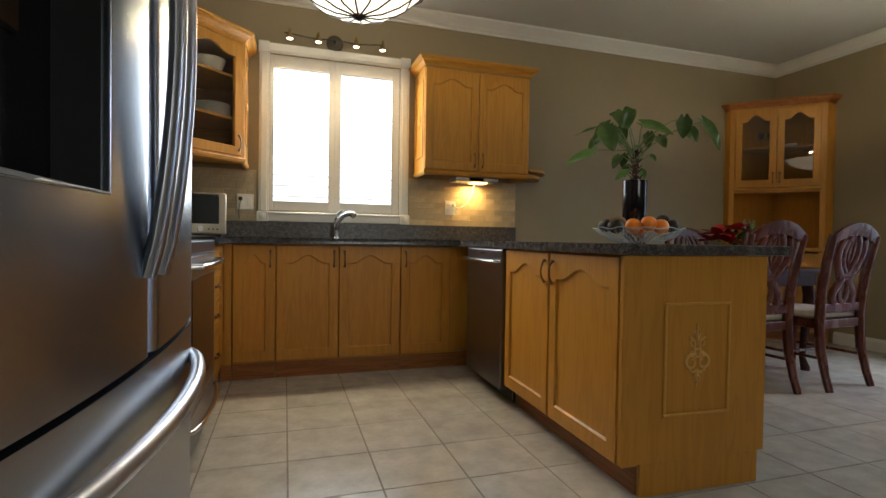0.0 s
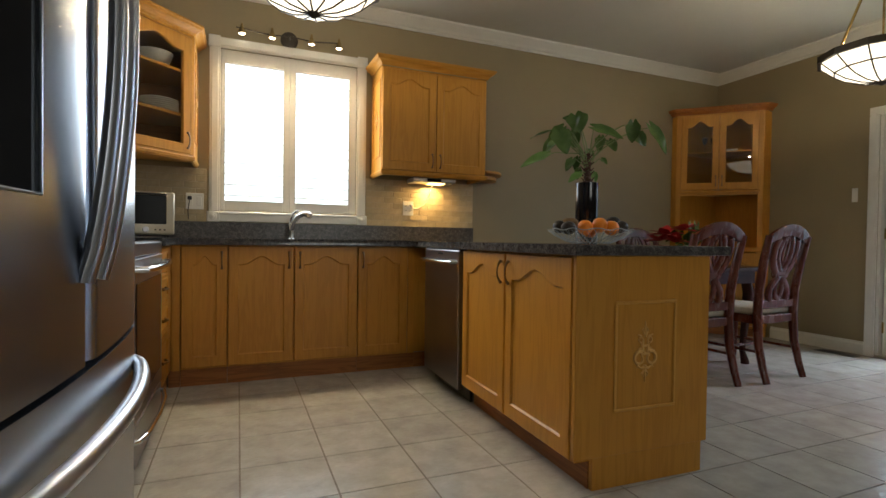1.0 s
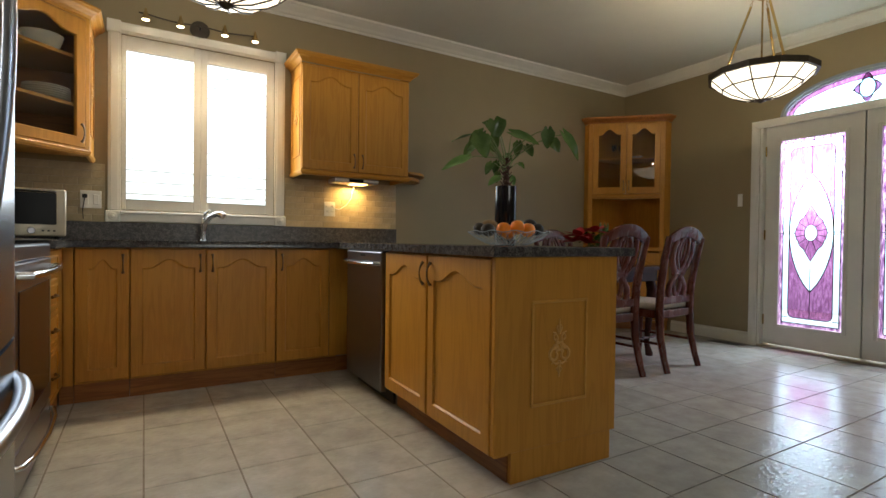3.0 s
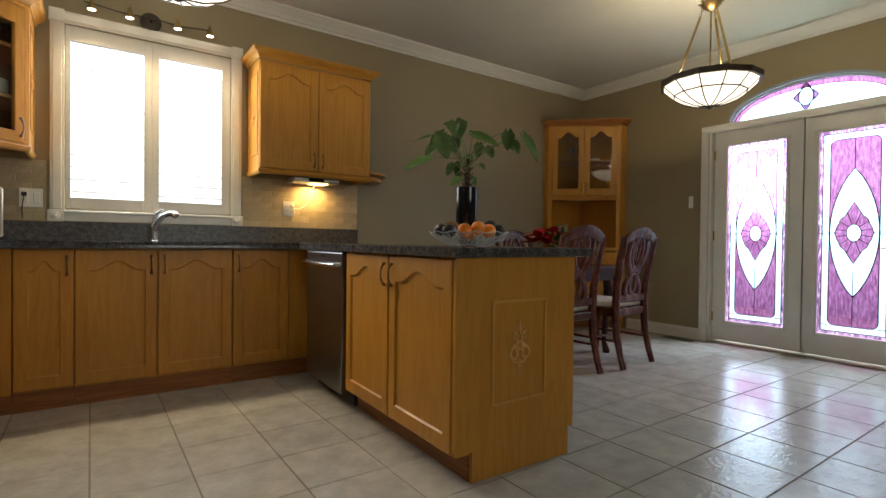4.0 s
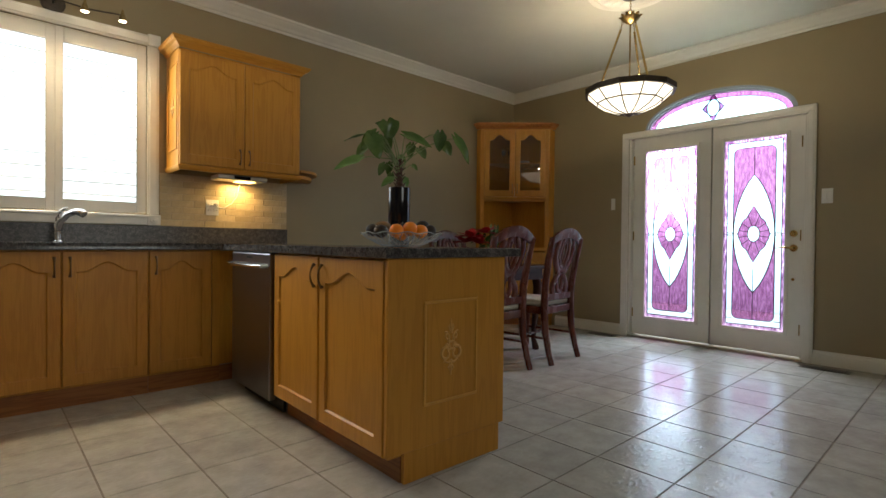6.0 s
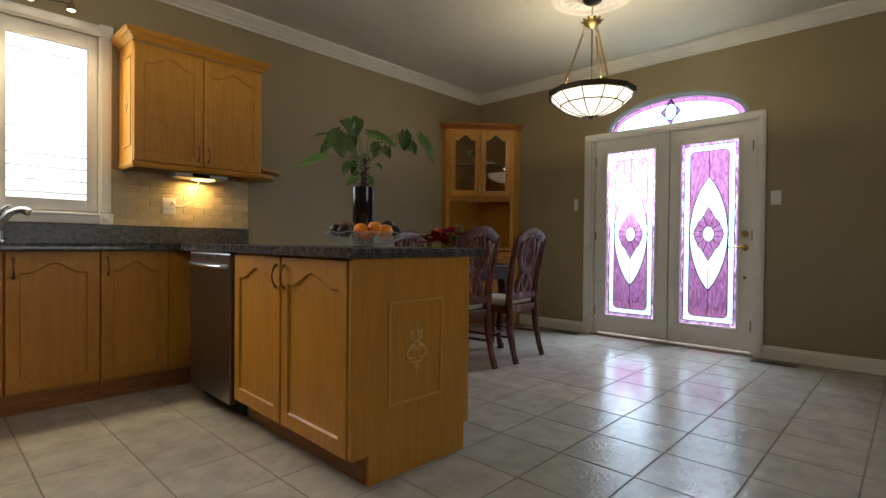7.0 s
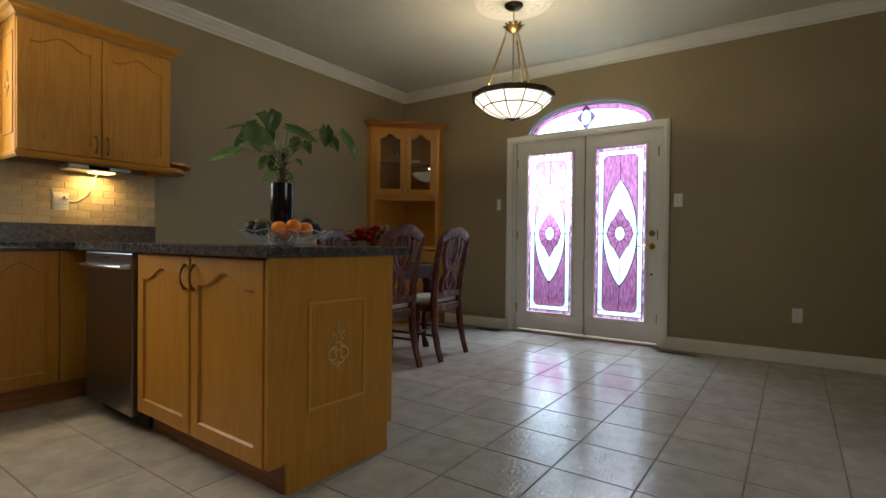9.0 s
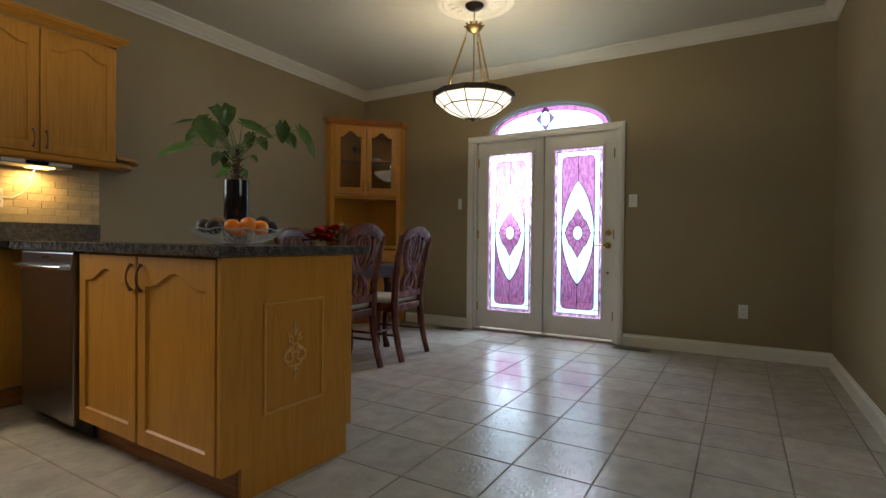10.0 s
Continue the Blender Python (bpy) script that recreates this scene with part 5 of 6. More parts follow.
# toaster oven
to = thing("toaster_oven", pose(-1.765, 3.668, TOPZ, 0, 0, 10), "cream and steel toaster oven with a dark glass door", "toaster oven")
part("case", B(0, 0.44, 0.0, 0.30, 0.018, 0.285, 0.012, seg=3), CREAMM, to, "", True)
part("glass_door", B(0.025, 0.395, -0.010, -0.0005, 0.085, 0.262, 0.004), BLACKG, to)
bm = tube(bmesh.new(), [(0.03, -0.010, 0.268), (0.035, -0.03, 0.268), (0.385, -0.03, 0.268), (0.39, -0.010, 0.268)], 0.006, 8)
part("handle", bm, BLACKP, to, "", True)
for x in (0.09, 0.19, 0.284):
    part("knob", tube(bmesh.new(), [(x, -0.001, 0.05), (x, -0.018, 0.05)], [0.019, 0.016], 14), STEELA, to, "", True)
for x in (0.335, 0.360, 0.385):
    part("button", B(x - 0.005, x + 0.005, -0.006, -0.0005, 0.045, 0.054), BLACKP, to)
for x in (0.03, 0.41):
    for y in (0.03, 0.27):
        part("foot", tube(bmesh.new(), [(x, y, 0), (x, y, 0.02)], 0.012, 8), BLACKP, to)

# ---- peninsula top: fruit bowl and potted plant ----
BX, BYY = 0.424, 1.923
fb = thing("fruit_bowl", pose(BX, BYY, TOPZ), "cut glass bowl of oranges and dark fruit", "bowl")
prof = [(0.055, 0.0), (0.070, 0.004), (0.10, 0.016), (0.145, 0.046), (0.176, 0.076), (0.180, 0.080), (0.172, 0.078), (0.138, 0.050), (0.09, 0.020), (0.03, 0.010)]
bm = lathe(bmesh.new(), prof, 48)
for v in bm.verts:
    r = math.hypot(v.co.x, v.co.y)
    if r > 0.12:
        a = math.atan2(v.co.y, v.co.x)
        v.co.z += 0.005 * math.cos(12 * a) * (r - 0.12) / 0.06
    v.co.z *= 0.76
part("bowl", bm, CUTG, fb, "scalloped cut glass", True)
bm = bmesh.new()
for k in range(36):
    a = 2 * math.pi * k / 36
    for lean in (-0.22, 0.22):
        tube(bm, [((r + 0.001) * math.cos(a + lean * u), (r + 0.001) * math.sin(a + lean * u), z * 0.76) for r, z, u in ((0.075, 0.005, 0), (0.10, 0.016, 0.3), (0.145, 0.046, 0.7), (0.174, 0.075, 1.0))], 0.0012, 4)
part("cut_pattern", bm, CUTR, fb, "diamond cuts in the glass, their glints as pale colour")
part("rim", tube(bmesh.new(), [(0.178 * math.cos(2 * math.pi * k / 72), 0.178 * math.sin(2 * math.pi * k / 72), 0.061 + 0.004 * math.cos(12 * 2 * math.pi * k / 72)) for k in range(73)], 0.0024, 6), CUTR, fb, "scalloped rim", True)


def fruit(name, off, r, mat, label, squash=(1, 1, 1), rot=0):
    bm = bmesh.new()
    bmesh.ops.create_icosphere(bm, subdivisions=3, radius=r)
    for v in bm.verts:
        k = 1 + 0.03 * noise.noise(v.co * 30 + Vector(off) * 50)
        if mat is ORANGE and v.co.z > r * 0.92:
            k -= 0.04
        v.co = Vector((v.co.x * squash[0] * k, v.co.y * squash[1] * k, v.co.z * squash[2] * k))
    o = part(name, bm, mat, None, "", True)
    o.matrix_world = pose(BX + off[0], BYY + off[1], TOPZ + off[2], 0, 0, rot)
    return tagged(o, label, "fruit", "fruit in the bowl")


RV = Vector((0.79, -0.61))   # across the bowl as one stands in the kitchen
FV = Vector((0.61, 0.79))


def at_rf(r, f, z):
    v = RV * r + FV * f
    return (v.x, v.y, z)


fruit("orange", at_rf(-0.022, -0.085, 0.070), 0.031, ORANGE, "ripe orange in the glass bowl")
fruit("orange", at_rf(0.036, -0.07, 0.080), 0.031, ORANGE, "ripe orange on top in the glass bowl")
fruit("orange", at_rf(0.082, -0.05, 0.069), 0.031, ORANGE, "ripe orange in the glass bowl")
fruit("avocado", at_rf(-0.088, -0.06, 0.068), 0.030, AVOC, "dark avocado in the glass bowl", (1.25, 1, 0.95), 30)
fruit("avocado", at_rf(-0.128, 0.0, 0.074), 0.028, AVOC, "dark avocado in the glass bowl", (1.2, 1, 1), 80)
fruit("avocado", at_rf(0.095, 0.06, 0.092), 0.032, AVOC, "dark avocado on top of the fruit", (1.1, 1, 0.95), 10)
fruit("kiwi", at_rf(-0.085, 0.04, 0.092), 0.028, KIWI, "brown kiwi fruit on top of the fruit", (1.35, 1, 0.85), -40)
fruit("kiwi", at_rf(0.125, 0.0, 0.074), 0.026, AVOC, "dark plum at the bowl's rim", (1.1, 1, 1), 0)
fruit("orange", at_rf(0.0, 0.06, 0.060), 0.031, ORANGE, "ripe orange in the glass bowl")

VX, VY = 0.582, 2.150
vs = thing("potted_plant", pose(VX, VY, TOPZ), "broad-leaved green plant in a tall black vase", "plant")
part("vase", lathe(bmesh.new(), [(0.050, 0.0), (0.0525, 0.004), (0.0535, 0.286), (0.0535, 0.291), (0.048, 0.291), (0.047, 0.271), (0.002, 0.266)], 32), VASEM, vs, "tall black glazed cylinder vase", True)
bm = bmesh.new()
tp_, rr_ = [], []
for k in range(24):
    z = 0.262 + 0.165 * k / 23
    tp_.append((0.004 * math.sin(k * 0.9), 0.004 * math.cos(k * 1.3), z))
    rr_.append((0.020 if k % 2 else 0.013) * (1.15 - 0.45 * k / 23))
tube(bm, tp_, rr_, 9)
for k in range(26):
    a, z = k * 2.4, 0.272 + 0.006 * k
    r = 0.017 * (1.2 - 0.4 * k / 26)
    tube(bm, [(r * math.cos(a), r * math.sin(a), z), ((r + 0.016) * math.cos(a), (r + 0.016) * math.sin(a), z + 0.012 + 0.004 * (k % 3))], [0.004, 0.0015], 5)
part("trunk", bm, BARK, vs, "ringed brown stem")
# leaves: base across and up, tip across and up, width, how far it stands before the stem (m), shade of green
# the first leaf's pale green has the light on it put in
LEAVES = [
    (-0.190, 0.148, -0.315, 0.094, 0.058, -0.03, 1), (-0.142, 0.300, -0.288, 0.291, 0.060, 0.10, 1),
    (-0.158, 0.237, -0.223, 0.160, 0.066, 0.04, 2), (-0.136, 0.254, -0.092, 0.145, 0.098, -0.07, 0),
    (-0.120, 0.278, -0.196, 0.199, 0.075, -0.02, 0), (-0.060, 0.330, -0.036, 0.250, 0.110, -0.06, 0),
    (-0.050, 0.318, -0.116, 0.338, 0.062, 0.02, 0), (-0.080, 0.280, -0.052, 0.199, 0.078, 0.06, 2),
    (-0.100, 0.285, -0.128, 0.232, 0.060, 0.09, 2),
    (0.028, 0.274, 0.158, 0.220, 0.058, -0.03, 0), (0.196, 0.280, 0.198, 0.192, 0.068, -0.06, 0),
    (0.060, 0.236, 0.050, 0.168, 0.052, 0.03, 2), (0.100, 0.222, 0.132, 0.170, 0.054, 0.06, 2),
    (0.222, 0.248, 0.276, 0.198, 0.066, 0.05, 2), (0.278, 0.268, 0.360, 0.150, 0.058, -0.02, 0),
    (-0.070, 0.116, -0.098, 0.060, 0.046, -0.05, 0), (-0.044, 0.134, -0.062, 0.076, 0.042, 0.03, 0),
    (-0.040, 0.082, -0.048, 0.030, 0.036, 0.04, 2), (-0.034, 0.046, -0.086, 0.008, 0.044, -0.03, 1),
    (0.026, 0.056, 0.048, 0.014, 0.036, 0.02, 1), (0.066, 0.130, 0.094, 0.108, 0.030, 0.05, 2), (-0.004, 0.178, 0.030, 0.150, 0.044, 0.07, 2),
]


def heart_leaf(length, width, curl):
    """A heart-shaped blade along +x from its stalk, lobed behind the stalk and drooping at the tip."""
    bm = bmesh.new()
    nu, grid = 14, []
    for i in range(nu + 1):
        u = i / nu
        half = width / 2 * min(1.0, 0.62 + 2.4 * u) * max(0.0, 1 - u ** 2.1) ** 0.78 + 0.0004
        row = []
        for k in range(-4, 5):
            v = k / 4
            lobe = length * 0.20 * math.sin(math.pi * min(1.0, abs(v) * 1.05)) * max(0.0, 1 - u * 2.6)
            fold = 0.30 * half * abs(v) ** 1.3
            row.append(bm.verts.new((length * u - lobe, half * v, fold - curl * length * u * u + 0.035 * width * math.sin(9 * u + 3 * v))))
        grid.append(row)
    for a, b in zip(grid, grid[1:]):
        for k in range(8):
            bm.faces.new((a[k], a[k + 1], b[k + 1], b[k]))
    geo = bmesh.ops.extrude_face_region(bm, geom=bm.faces[:])
    for v in [g for g in geo["geom"] if isinstance(g, bmesh.types.BMVert)]:
        v.co.z -= 0.0008
    return bm


RIM = 0.290
for n_leaf, (bx, bz, tx, tz, wide, fo, shade) in enumerate(LEAVES):
    base = Vector((RV.x * bx + FV.x * fo, RV.y * bx + FV.y * fo, RIM + bz * 0.95))
    drift = (-0.030, 0.025, -0.010)[n_leaf % 3]
    span = Vector((RV.x * (tx - bx) + FV.x * drift, RV.y * (tx - bx) + FV.y * drift, tz - bz))
    tip = span.normalized()
    toward = Vector((-FV.x, -FV.y, (0.75, 0.45, 1.0)[n_leaf % 3]))
    if n_leaf == 1:
        toward = Vector((-FV.x * 0.25, -FV.y * 0.25, 1.0))
    side = toward.cross(tip).normalized()
    nrm = tip.cross(side).normalized()
    lf = part("leaf", heart_leaf(span.length, wide * 1.0, 0.10 + 0.06 * (n_leaf % 3)), (LEAF, LEAFP, LEAFM)[shade], vs, "", True)
    lf.matrix_basis = Matrix.Translation(base) @ Matrix((tip, side, nrm)).transposed().to_4x4()
    root = Vector((0.010 * math.cos(n_leaf * 2.1), 0.010 * math.sin(n_leaf * 2.1), RIM + (0.04 + 0.10 * random.random() if bz > 0.13 else 0.02 + 0.3 * bz)))
    mid = root * 0.45 + base * 0.55 + Vector((0, 0, 0.030 if bz > 0.2 else 0.012))
    part("stalk", tube(bmesh.new(), [root, root * 0.55 + mid * 0.45 + Vector((0, 0, 0.010)), mid, (mid + base) / 2 + Vector((0, 0, 0.007)), base + tip * 0.006], [0.0034, 0.0029, 0.0025, 0.0022, 0.0018], 6), STEM, vs, "", True)

# ---- dining corner ----


def dining_chair(name, m, label):
    """Back at local y = 0, the seat reaching to +y; z from the floor."""
    c = thing(name, m, label, "chair", "carved dining chairs")
    for s in (-1, 1):
        bm = bmesh.new()
        pts = [(s * 0.215, -0.075, 0.0), (s * 0.213, -0.045, 0.10), (s * 0.211, -0.012, 0.25), (s * 0.210, 0.0, 0.44), (s * 0.212, -0.008, 0.62), (s * 0.220, -0.040, 0.82), (s * 0.226, -0.078, 0.985)]
        tube(bm, pts, [0.025, 0.027, 0.031, 0.034, 0.032, 0.030, 0.026], 10, 0.85, (1, 0, 0))
        part("back_leg", bm, CHERRY, c, "", True)
        bm = bmesh.new()
        pts = [(s * 0.215, 0.42, 0.44), (s * 0.222, 0.432, 0.36), (s * 0.216, 0.425, 0.25), (s * 0.205, 0.412, 0.12), (s * 0.205, 0.415, 0.045), (s * 0.210, 0.43, 0.012), (s * 0.210, 0.432, 0.0)]
        tube(bm, pts, [0.026, 0.031, 0.023, 0.016, 0.014, 0.026, 0.024], 10)
        part("front_leg", bm, CHERRY, c, "curved front leg", True)
        part("side_stretcher", tube(bmesh.new(), [(s * 0.211, -0.02, 0.20), (s * 0.207, 0.41, 0.20)], 0.010, 8), CHERRY, c, "", True)
    part("cross_stretcher", tube(bmesh.new(), [(-0.205, 0.20, 0.20), (0.205, 0.20, 0.20)], 0.010, 8), CHERRY, c, "", True)
    part("seat_frame", B(-0.222, 0.222, -0.012, 0.44, 0.385, 0.445, 0.008, seg=2), CHERRY, c)
    bm = B(-0.215, 0.215, 0.018, 0.445, 0.446, 0.492, 0.020, seg=3)
    part("seat", bm, SEAT, c, "cream upholstered seat", True)

    def lean(z):
        return -0.008 - 0.070 * max(0, (z - 0.60) / 0.385) ** 1.3 if z > 0.60 else -0.008 * max(0, (z - 0.44) / 0.16)
    # crest rail: an arched board
    bm = bmesh.new()
    top, low = [], []
    for k in range(21):
        x = -0.228 + 0.456 * k / 20
        u = x / 0.228
        top.append((x, 0.985 + 0.080 * (max(0, math.cos(u * math.pi / 2)) ** 0.8)))
        low.append((x, 0.925 + 0.060 * max(0, math.cos(u * math.pi / 2)) ** 1.0))
    rows = []
    for (x, zt), (_, zl) in zip(top, low):
        rows.append([bm.verts.new((x, lean(zl) - 0.014, zl)), bm.verts.new((x, lean(zt) - 0.014, zt)), bm.verts.new((x, lean(zt) + 0.012, zt)), bm.verts.new((x, lean(zl) + 0.012, zl))])
    for a, b in zip(rows, rows[1:]):
        for i in range(4):
            bm.faces.new((a[i], a[(i + 1) % 4], b[(i + 1) % 4], b[i]))
    bm.faces.new(rows[0])
    bm.faces.new(rows[-1][::-1])
    bmesh.ops.bevel(bm, geom=[e for e in bm.edges if abs(e.verts[0].co.x - e.verts[1].co.x) > 0.005], offset=0.004, segments=2, profile=0.5, affect='EDGES')
    part("crest_rail", bm, CHERRY, c, "arched crest rail", True)
    part("lower_rail", B(-0.205, 0.205, -0.016, 0.010, 0.490, 0.545, 0.004), CHERRY, c)
    # pierced splat: interlaced loops
    def bar(pts, w=0.031):
        bm = bmesh.new()
        pp = [(x, lean(z), z) for x, z in pts]
        tube(bm, pp, w, 8, 1.0, (0, 1, 0))
        for v in bm.verts:
            yc = lean(v.co.z)
            v.co.y = yc + (v.co.y - yc) * 0.55
        part("splat_bar", bm, CHERRY, c, "", True)
    for s in (-1, 1):
        bar([(s * x, z) for x, z in ((0.105, 0.965), (0.128, 0.90), (0.125, 0.84), (0.100, 0.78), (0.055, 0.73), (0.030, 0.70), (0.060, 0.665), (0.098, 0.62), (0.108, 0.58), (0.095, 0.54))])
        bar([(s * x, z) for x, z in ((0.030, 0.985), (0.062, 0.94), (0.074, 0.88), (0.064, 0.82), (0.034, 0.765), (0.0, 0.735))], 0.024)
        bar([(s * x, z) for x, z in ((0.0, 0.72), (0.034, 0.675), (0.044, 0.625), (0.030, 0.575), (0.0, 0.545))], 0.023)
    bar([(0.0, 0.99), (0.016, 0.945), (0.026, 0.89), (0.018, 0.83), (0.0, 0.79), (-0.018, 0.83), (-0.026, 0.89), (-0.016, 0.945), (0.0, 0.99)], 0.013)
    bar([(-0.075, 0.725), (0.075, 0.725)], 0.030)
    return c


ch = dining_chair("dining_chair", pose(2.49, 2.515, 0, 0, 0, 5), "dark cherry dining chair with a pierced splat and cream seat")
copy_thing(ch, pose(1.835, 2.515, 0, 0, 0, 3))
far_ch = copy_thing(ch, pose(2.53, 3.80, 0, 0, 0, 180))
far_ch["label"] = "dark cherry dining chair on the wall side of the table"

tb = thing("dining_table", pose(2.05, 3.17, 0), "polished dark wooden dining table", "table")
pts = []
for cx, cy, st in ((0.62, 0.22, 0), (-0.62, 0.22, 1), (-0.62, -0.22, 2), (0.62, -0.22, 3)):
    for q in range(7):
        a = math.pi / 2 * (st + q / 6)
        pts.append((cx + 0.20 * math.cos(a), cy + 0.20 * math.sin(a)))
bm = extrude_poly(bmesh.new(), pts, 0.722, 0.752)
bmesh.ops.bevel(bm, geom=[e for e in bm.edges if abs(e.verts[0].co.z - e.verts[1].co.z) < 1e-6], offset=0.008, segments=2, profile=0.5, affect='EDGES')
part("tabletop", bm, TABLEW, tb, "glossy dark top", True)
bm = bmesh.new()
for a in ((-0.66, 0.66, -0.33, -0.31), (-0.66, 0.66, 0.31, 0.33), (-0.68, -0.66, -0.33, 0.33), (0.66, 0.68, -0.33, 0.33)):
    box(bm, a[0], a[1], a[2], a[3], 0.625, 0.721, 0.002)
part("apron", bm, TABLEW, tb)
for sx in (-1, 1):
    for sy in (-1, 1):
        part("leg", tube(bmesh.new(), [(sx * 0.63, sy * 0.29, 0.66), (sx * 0.645, sy * 0.305, 0.55), (sx * 0.63, sy * 0.29, 0.3), (sx * 0.62, sy * 0.28, 0.1), (sx * 0.635, sy * 0.295, 0.02), (sx * 0.635, sy * 0.295, 0.0)], [0.036, 0.042, 0.028, 0.02, 0.03, 0.03], 10), TABLEW, tb, "", True)

# poinsettia arrangement
po = thing("poinsettia", pose(2.13, 3.04, 0.752) @ Matrix.Diagonal((1.3, 1.3, 1.0, 1)), "red poinsettia with evergreen sprigs on the table", "plant")
part("pot", lathe(bmesh.new(), [(0.06, 0), (0.065, 0.004), (0.085, 0.12), (0.09, 0.13), (0.078, 0.125), (0.01, 0.11)], 20), material("foil_pot", (0.25, 0.03, 0.03), 0.35, 0.3, 0.3, 40), po, "", True)


def bract(length, width, mat, at, az, el):
    bm = bmesh.new()
    rows = []
    for i in range(7):
        u = i / 6
        hw = width * math.sin(math.pi * (0.06 + 0.94 * u) ** 0.8) if u < 1 else 0.0004
        rows.append([bm.verts.new((length * u, hw * k, 0.25 * hw * abs(k) - 0.25 * length * u * u)) for k in (-1, 0, 1)])
    for a, b in zip(rows, rows[1:]):
        for k in range(2):
            bm.faces.new((a[k], a[k + 1], b[k + 1], b[k]))
    o = part("bract" if mat is RED else "leaf", bm, mat, po)
    o.matrix_basis = pose(*at, 0, -el, az)


random.seed(5)
for hx, hz in ((-0.07, 0.235), (0.02, 0.27), (-0.02, 0.18), (-0.10, 0.19)):
    v = RV * hx - FV * 0.05
    for k in range(11):
        bract(random.uniform(0.085, 0.12), 0.03, RED, (v.x, v.y, hz), k * 33 + random.uniform(-8, 8), random.uniform(5, 60))
for k in range(60):
    v = RV * random.uniform(-0.03, 0.18) + FV * random.uniform(-0.06, 0.06)
    bract(random.uniform(0.05, 0.09), 0.014, LEAFP if k % 3 == 0 else LEAF, (v.x, v.y, random.uniform(0.08, 0.26)), random.uniform(0, 360), random.uniform(-10, 70))
for k in range(12):
    v = RV * (0.09 + 0.02 * math.sin(k)) + FV * 0.02 * math.cos(k)
    part("sprig", tube(bmesh.new(), [(v.x * 0.6, v.y * 0.6, 0.12), (v.x, v.y, 0.24), (v.x + 0.02 * math.sin(k * 2), v.y, 0.33 + 0.02 * math.sin(k * 3))], [0.005, 0.011, 0.002], 6), LEAF, po, "", True)

# corner hutch
HL, HS, HR, HT = 0.66, 0.063, 0.62, 0.103   # leg and return on the north wall, then on the east wall
hu = thing("corner_hutch", pose(EX, NY, 0), "honey oak corner hutch with glass doors above an open niche", "hutch")


def inset_fp(d):
    return [(-0.016, -0.016), (-HL + d, -0.016), (-HL + d, -HS - 0.012 + d * 0.41), (-HT - 0.012 + d * 0.41, -HR + d), (-0.016, -HR + d)]


HZ = 2.268
for nm, z0, z1 in (("base_board", 0.08, 0.10), ("counter_board", 0.86, 0.89), ("middle_board", 1.445, 1.475), ("top_board", HZ - 0.02, HZ)):
    part(nm, extrude_poly(bmesh.new(), inset_fp(0.020)[::-1], z0, z1), OAK, hu)
part("glass_shelf", extrude_poly(bmesh.new(), inset_fp(0.03)[::-1], 1.862, 1.874), OAKH, hu)
part("back_panel", B(-HL, -0.002, -0.015, -0.002, 0.10, HZ - 0.02), OAK, hu)
part("back_panel", B(-0.015, -0.002, -HR, -0.016, 0.10, HZ - 0.02), OAK, hu)
part("side_panel", B(-HL, -HL + 0.018, -HS, -0.016, 0.0, HZ - 0.02), OAK, hu)
part("side_panel", B(-HT, -0.016, -HR, -HR + 0.018, 0.0, HZ - 0.02), OAK, hu)
hm = pose(-HL, -HS, 0, 0, 0, -45)
HWD = (HL - HT) * math.sqrt(2)


def on_front(o):
    o.matrix_basis = hm @ o.matrix_basis
    return o


for x0, x1 in ((0.0, 0.045), (HWD - 0.045, HWD)):
    on_front(part("face_stile", B(x0, x1, 0.0, 0.02, 0.0, HZ - 0.02, 0.002), OAK, hu))
on_front(part("face_rail", B(0.046, HWD - 0.046, 0.0, 0.02, 1.425, 1.478, 0.002), OAKH, hu))
on_front(part("niche_moulding", B(0.03, HWD - 0.03, -0.022, -0.001, 1.446, 1.474, 0.006), OAKH, hu))
on_front(part("face_rail", B(0.046, HWD - 0.046, 0.0, 0.02, 2.236, HZ - 0.02, 0.002), OAKH, hu))
on_front(part("counter_edge", B(-0.01, HWD + 0.01, -0.02, 0.02, 0.855, 0.895, 0.005), OAKH, hu))
hw_ = (HWD - 0.09) / 2
for k in range(2):
    d = cathedral_door(hw_ - 0.004, 0.757, "door", hu, (0.046 + k * hw_ + 0.002, -0.006, 1.480), OAK, CABGLASS, stile=0.055, rail=0.068, shoulder=0.110, rise=0.065)
    on_front(d)
    bow_handle(d, (hw_ - 0.03 if k == 0 else 0.026, 0, 0.09), 0.10)
    d2 = on_front(cathedral_door(hw_ - 0.004, 0.73, "lower_door", hu, (0.046 + k * hw_ + 0.002, -0.006, 0.11), OAK))
    bow_handle(d2, (hw_ - 0.03 if k == 0 else 0.026, 0, 0.64), 0.10)
on_front(part("toe_kick", B(0.02, HWD - 0.02, 0.03, 0.045, 0.0, 0.08), OAKD, hu))
part("crown_moulding", crown([((-HL, -0.002), (-1, 0)), ((-HL, -HS), (-1, -0.41)), ((-HT, -HR), (-0.41, -1)), ((-0.002, -HR), (0, -1))], HZ - 0.012), OAKR, hu)


def stem_glass(at):
    bm = lathe(bmesh.new(), [(0.028, 0), (0.026, 0.003), (0.004, 0.008), (0.004, 0.07), (0.018, 0.085), (0.030, 0.11), (0.031, 0.145), (0.027, 0.165), (0.026, 0.165), (0.028, 0.14), (0.022, 0.10), (0.003, 0.085)], 16)
    o = part("wine_glass", bm, CUTG, None, "", True)
    o.location = at
    tagged(o, "clear stemmed glass on the hutch shelf", "glass", "glasses in the hutch")


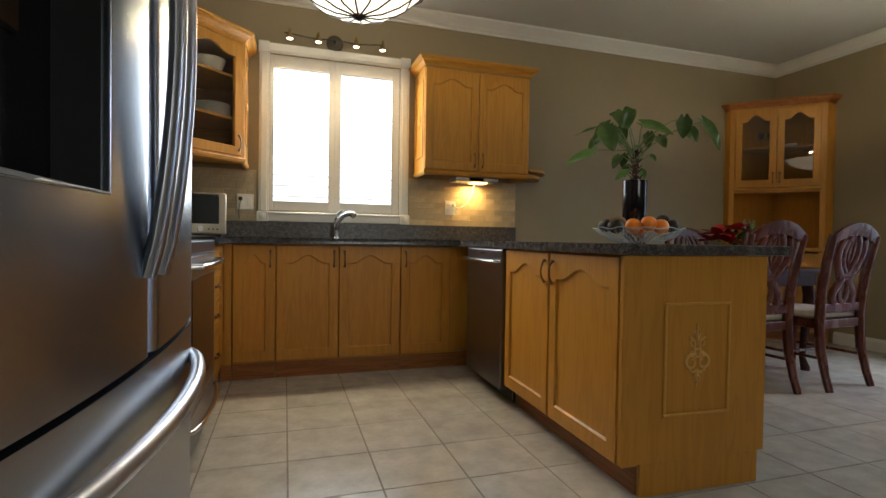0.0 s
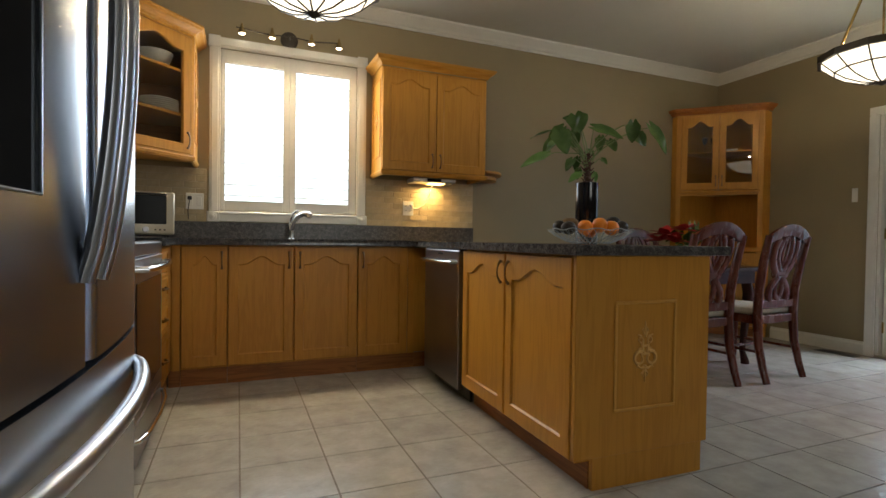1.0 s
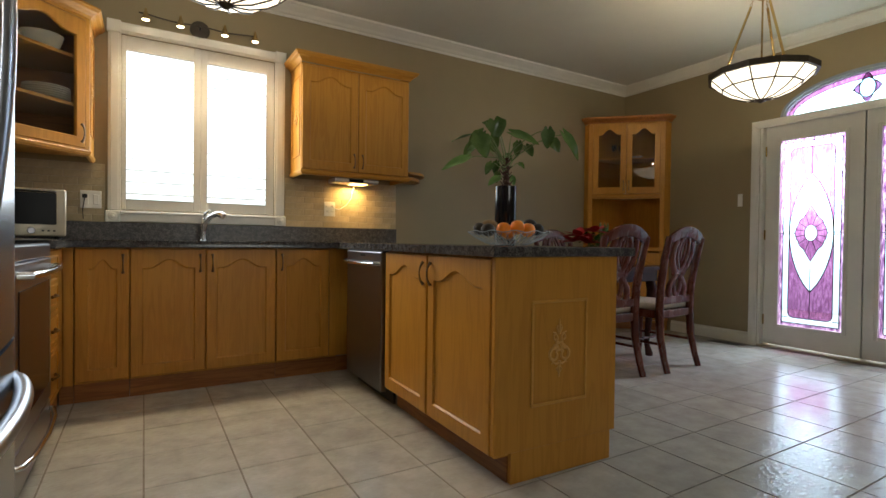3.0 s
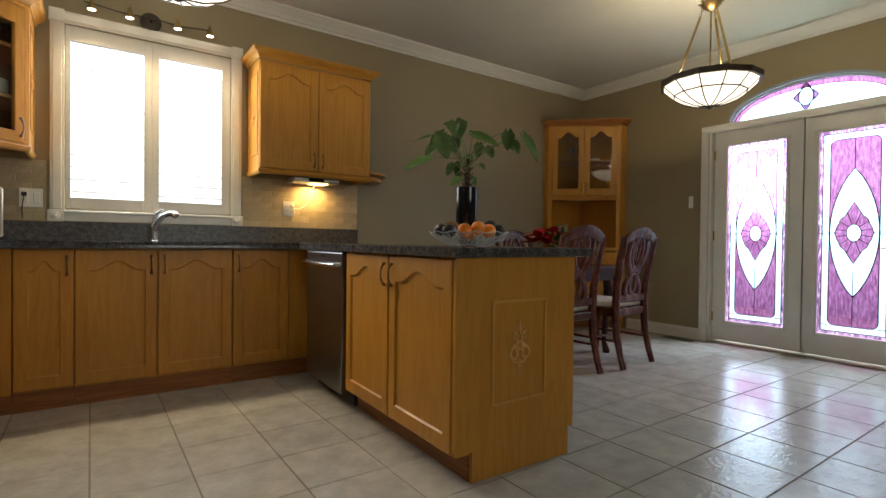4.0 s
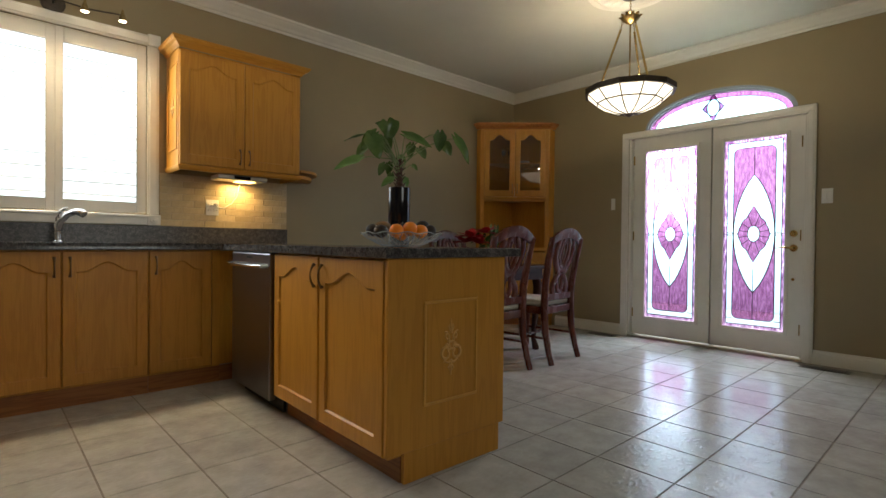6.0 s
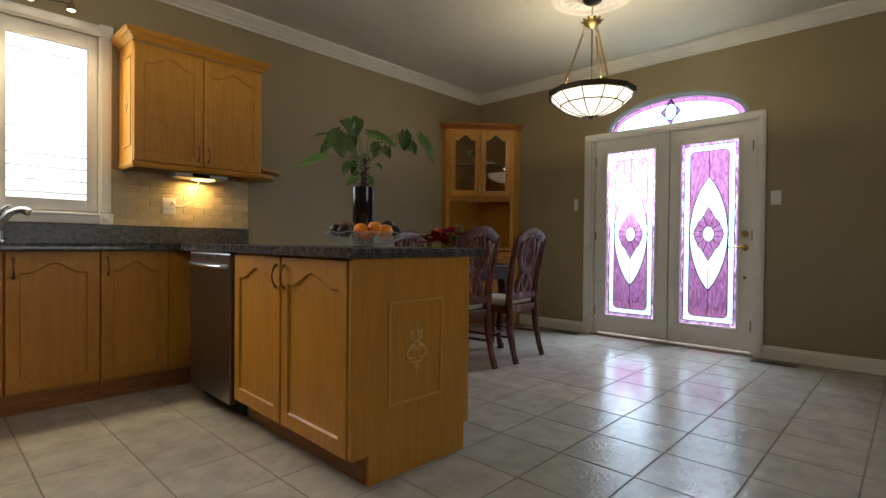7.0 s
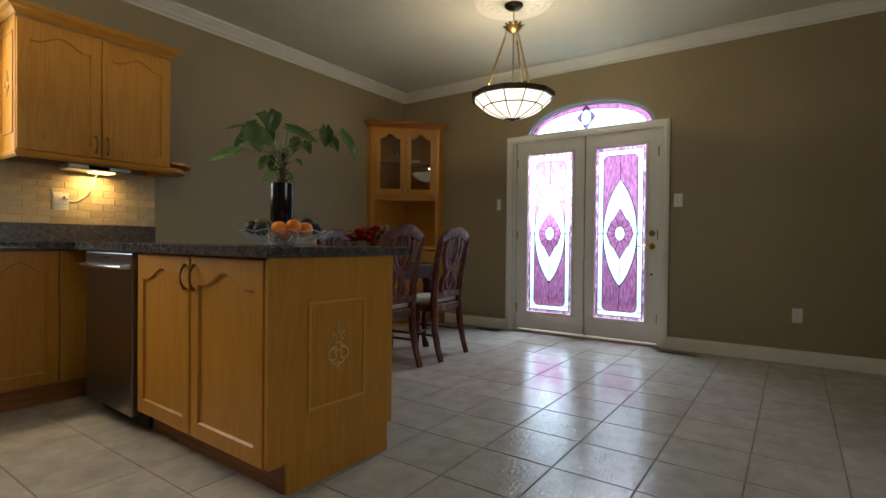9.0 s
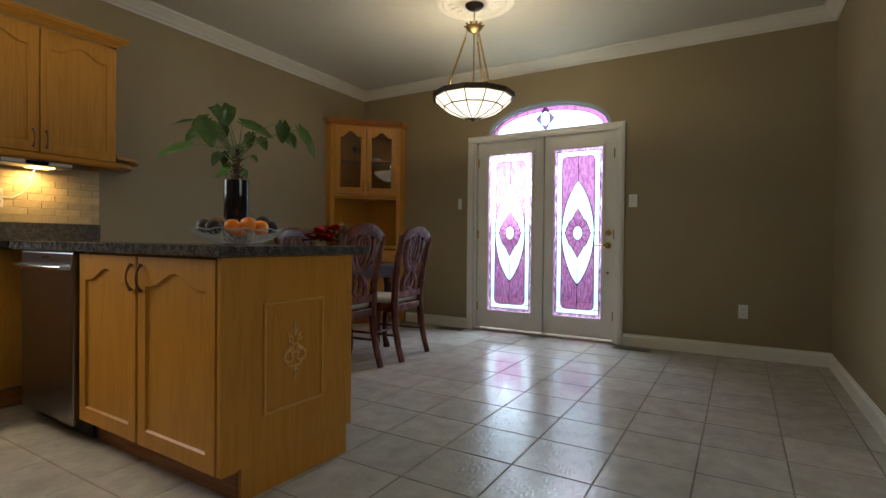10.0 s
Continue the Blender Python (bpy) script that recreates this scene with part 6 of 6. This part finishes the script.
for x, y in ((-0.42, -0.20), (-0.36, -0.16), (-0.34, -0.24), (-0.28, -0.18), (-0.27, -0.27)):
    stem_glass((EX + x, NY + y, 1.874))
fr_ = thing("photo_frame", pose(EX - 0.34, NY - 0.30, 1.475, -10, 0, -45), "small pale picture frame standing in the hutch", "picture frame")
part("frame", B(-0.045, 0.045, 0, 0.012, 0.002, 0.13, 0.003), WHITEP, fr_)
part("picture", B(-0.034, 0.034, -0.002, -0.0005, 0.014, 0.118), PORC, fr_)
bowl("serving_dish", (EX - 0.20, NY - 0.38, 1.475), 0.07, 0.04, "white dish in the hutch", "dish")
bowl("cake_stand", (EX - 0.22, NY - 0.36, 1.874), 0.055, 0.025, "small white dish on the hutch shelf", "dish")

# ---- backsplash ----
bs = tagged(part("backsplash", B(-0.004, 0.958, NY - 0.005, NY - 0.0005, 1.0365, 1.4185), material("splash_mortar", (0.50, 0.43, 0.31), 0.9, 0, 0.15, 60)), "tumbled travertine brick backsplash behind the worktop", "backsplash", "", "structure")
bs2 = tagged(part("backsplash", B(WX + 0.002, -1.175, NY - 0.005, NY - 0.0005, 1.0365, 1.4185), bs.data.materials[0]), "tumbled travertine brick backsplash beside the window", "backsplash", "", "structure")
brick_meshes = {}
for host, xa, xb in ((bs, -0.004, 0.958), (bs2, -1.70, -1.175)):
    for r in range(8):
        z = 1.0375 + r * 0.0476
        x = xa - (0.076 if r % 2 else 0.0)
        while x < xb:
            x0, x1 = max(x, xa) + 0.0015, min(x + 0.152, xb) - 0.0015
            x += 0.152
            if x1 - x0 < 0.012:
                continue
            key = round(x1 - x0, 4)
            if key not in brick_meshes:
                bm = B(0, key, -0.0045, 0.0, 0, 0.0446, 0.0016)
                me = bpy.data.meshes.new("brick")
                bm.to_mesh(me)
                bm.free()
                me.materials.append(STONE)
                brick_meshes[key] = me
            o = new("brick", brick_meshes[key])
            o.location = (x0, NY - 0.005 + random.uniform(-0.0006, 0.0008), z)
            o.parent = host

# ---- floor ----
PITCH, TX, TY = 0.335, -0.28, 1.32
floor = tagged(part("floor", B(WX - T, EX + T, BY - T, NY + T, -0.12, -0.003), GROUT), "beige ceramic tile floor with brown grout", "floor", "", "structure")
tile_meshes = {}
rest = bmesh.new()
for i in range(-8, 16):
    for j in range(-16, 12):
        x0, x1 = TX + PITCH * i + 0.003, TX + PITCH * (i + 1) - 0.003
        y0, y1 = TY + PITCH * j + 0.003, TY + PITCH * (j + 1) - 0.003
        x0, x1, y0, y1 = max(x0, WX), min(x1, EX), max(y0, BY), min(y1, NY)
        if x1 - x0 < 0.01 or y1 - y0 < 0.01:
            continue
        if y1 < SY - 0.05 or (x1 < -1.35 and y1 < 3.6) or y0 > 3.75 and x1 < 0.9:
            box(rest, x0, x1, y0, y1, -0.010, 0.0)
            continue
        key = (round(x1 - x0, 4), round(y1 - y0, 4))
        if key not in tile_meshes:
            bm = B(0, key[0], 0, key[1], -0.010, 0.0, 0.0011)
            me = bpy.data.meshes.new("tile")
            bm.to_mesh(me)
            bm.free()
            me.materials.append(TILE)
            tile_meshes[key] = me
        o = new("tile", tile_meshes[key])
        o.location = (x0, y0, random.uniform(-0.0004, 0.0004))
        o.parent = floor
rt = part("outlying_tiles", rest, TILE, floor)
rt["kind"] = "stuff"
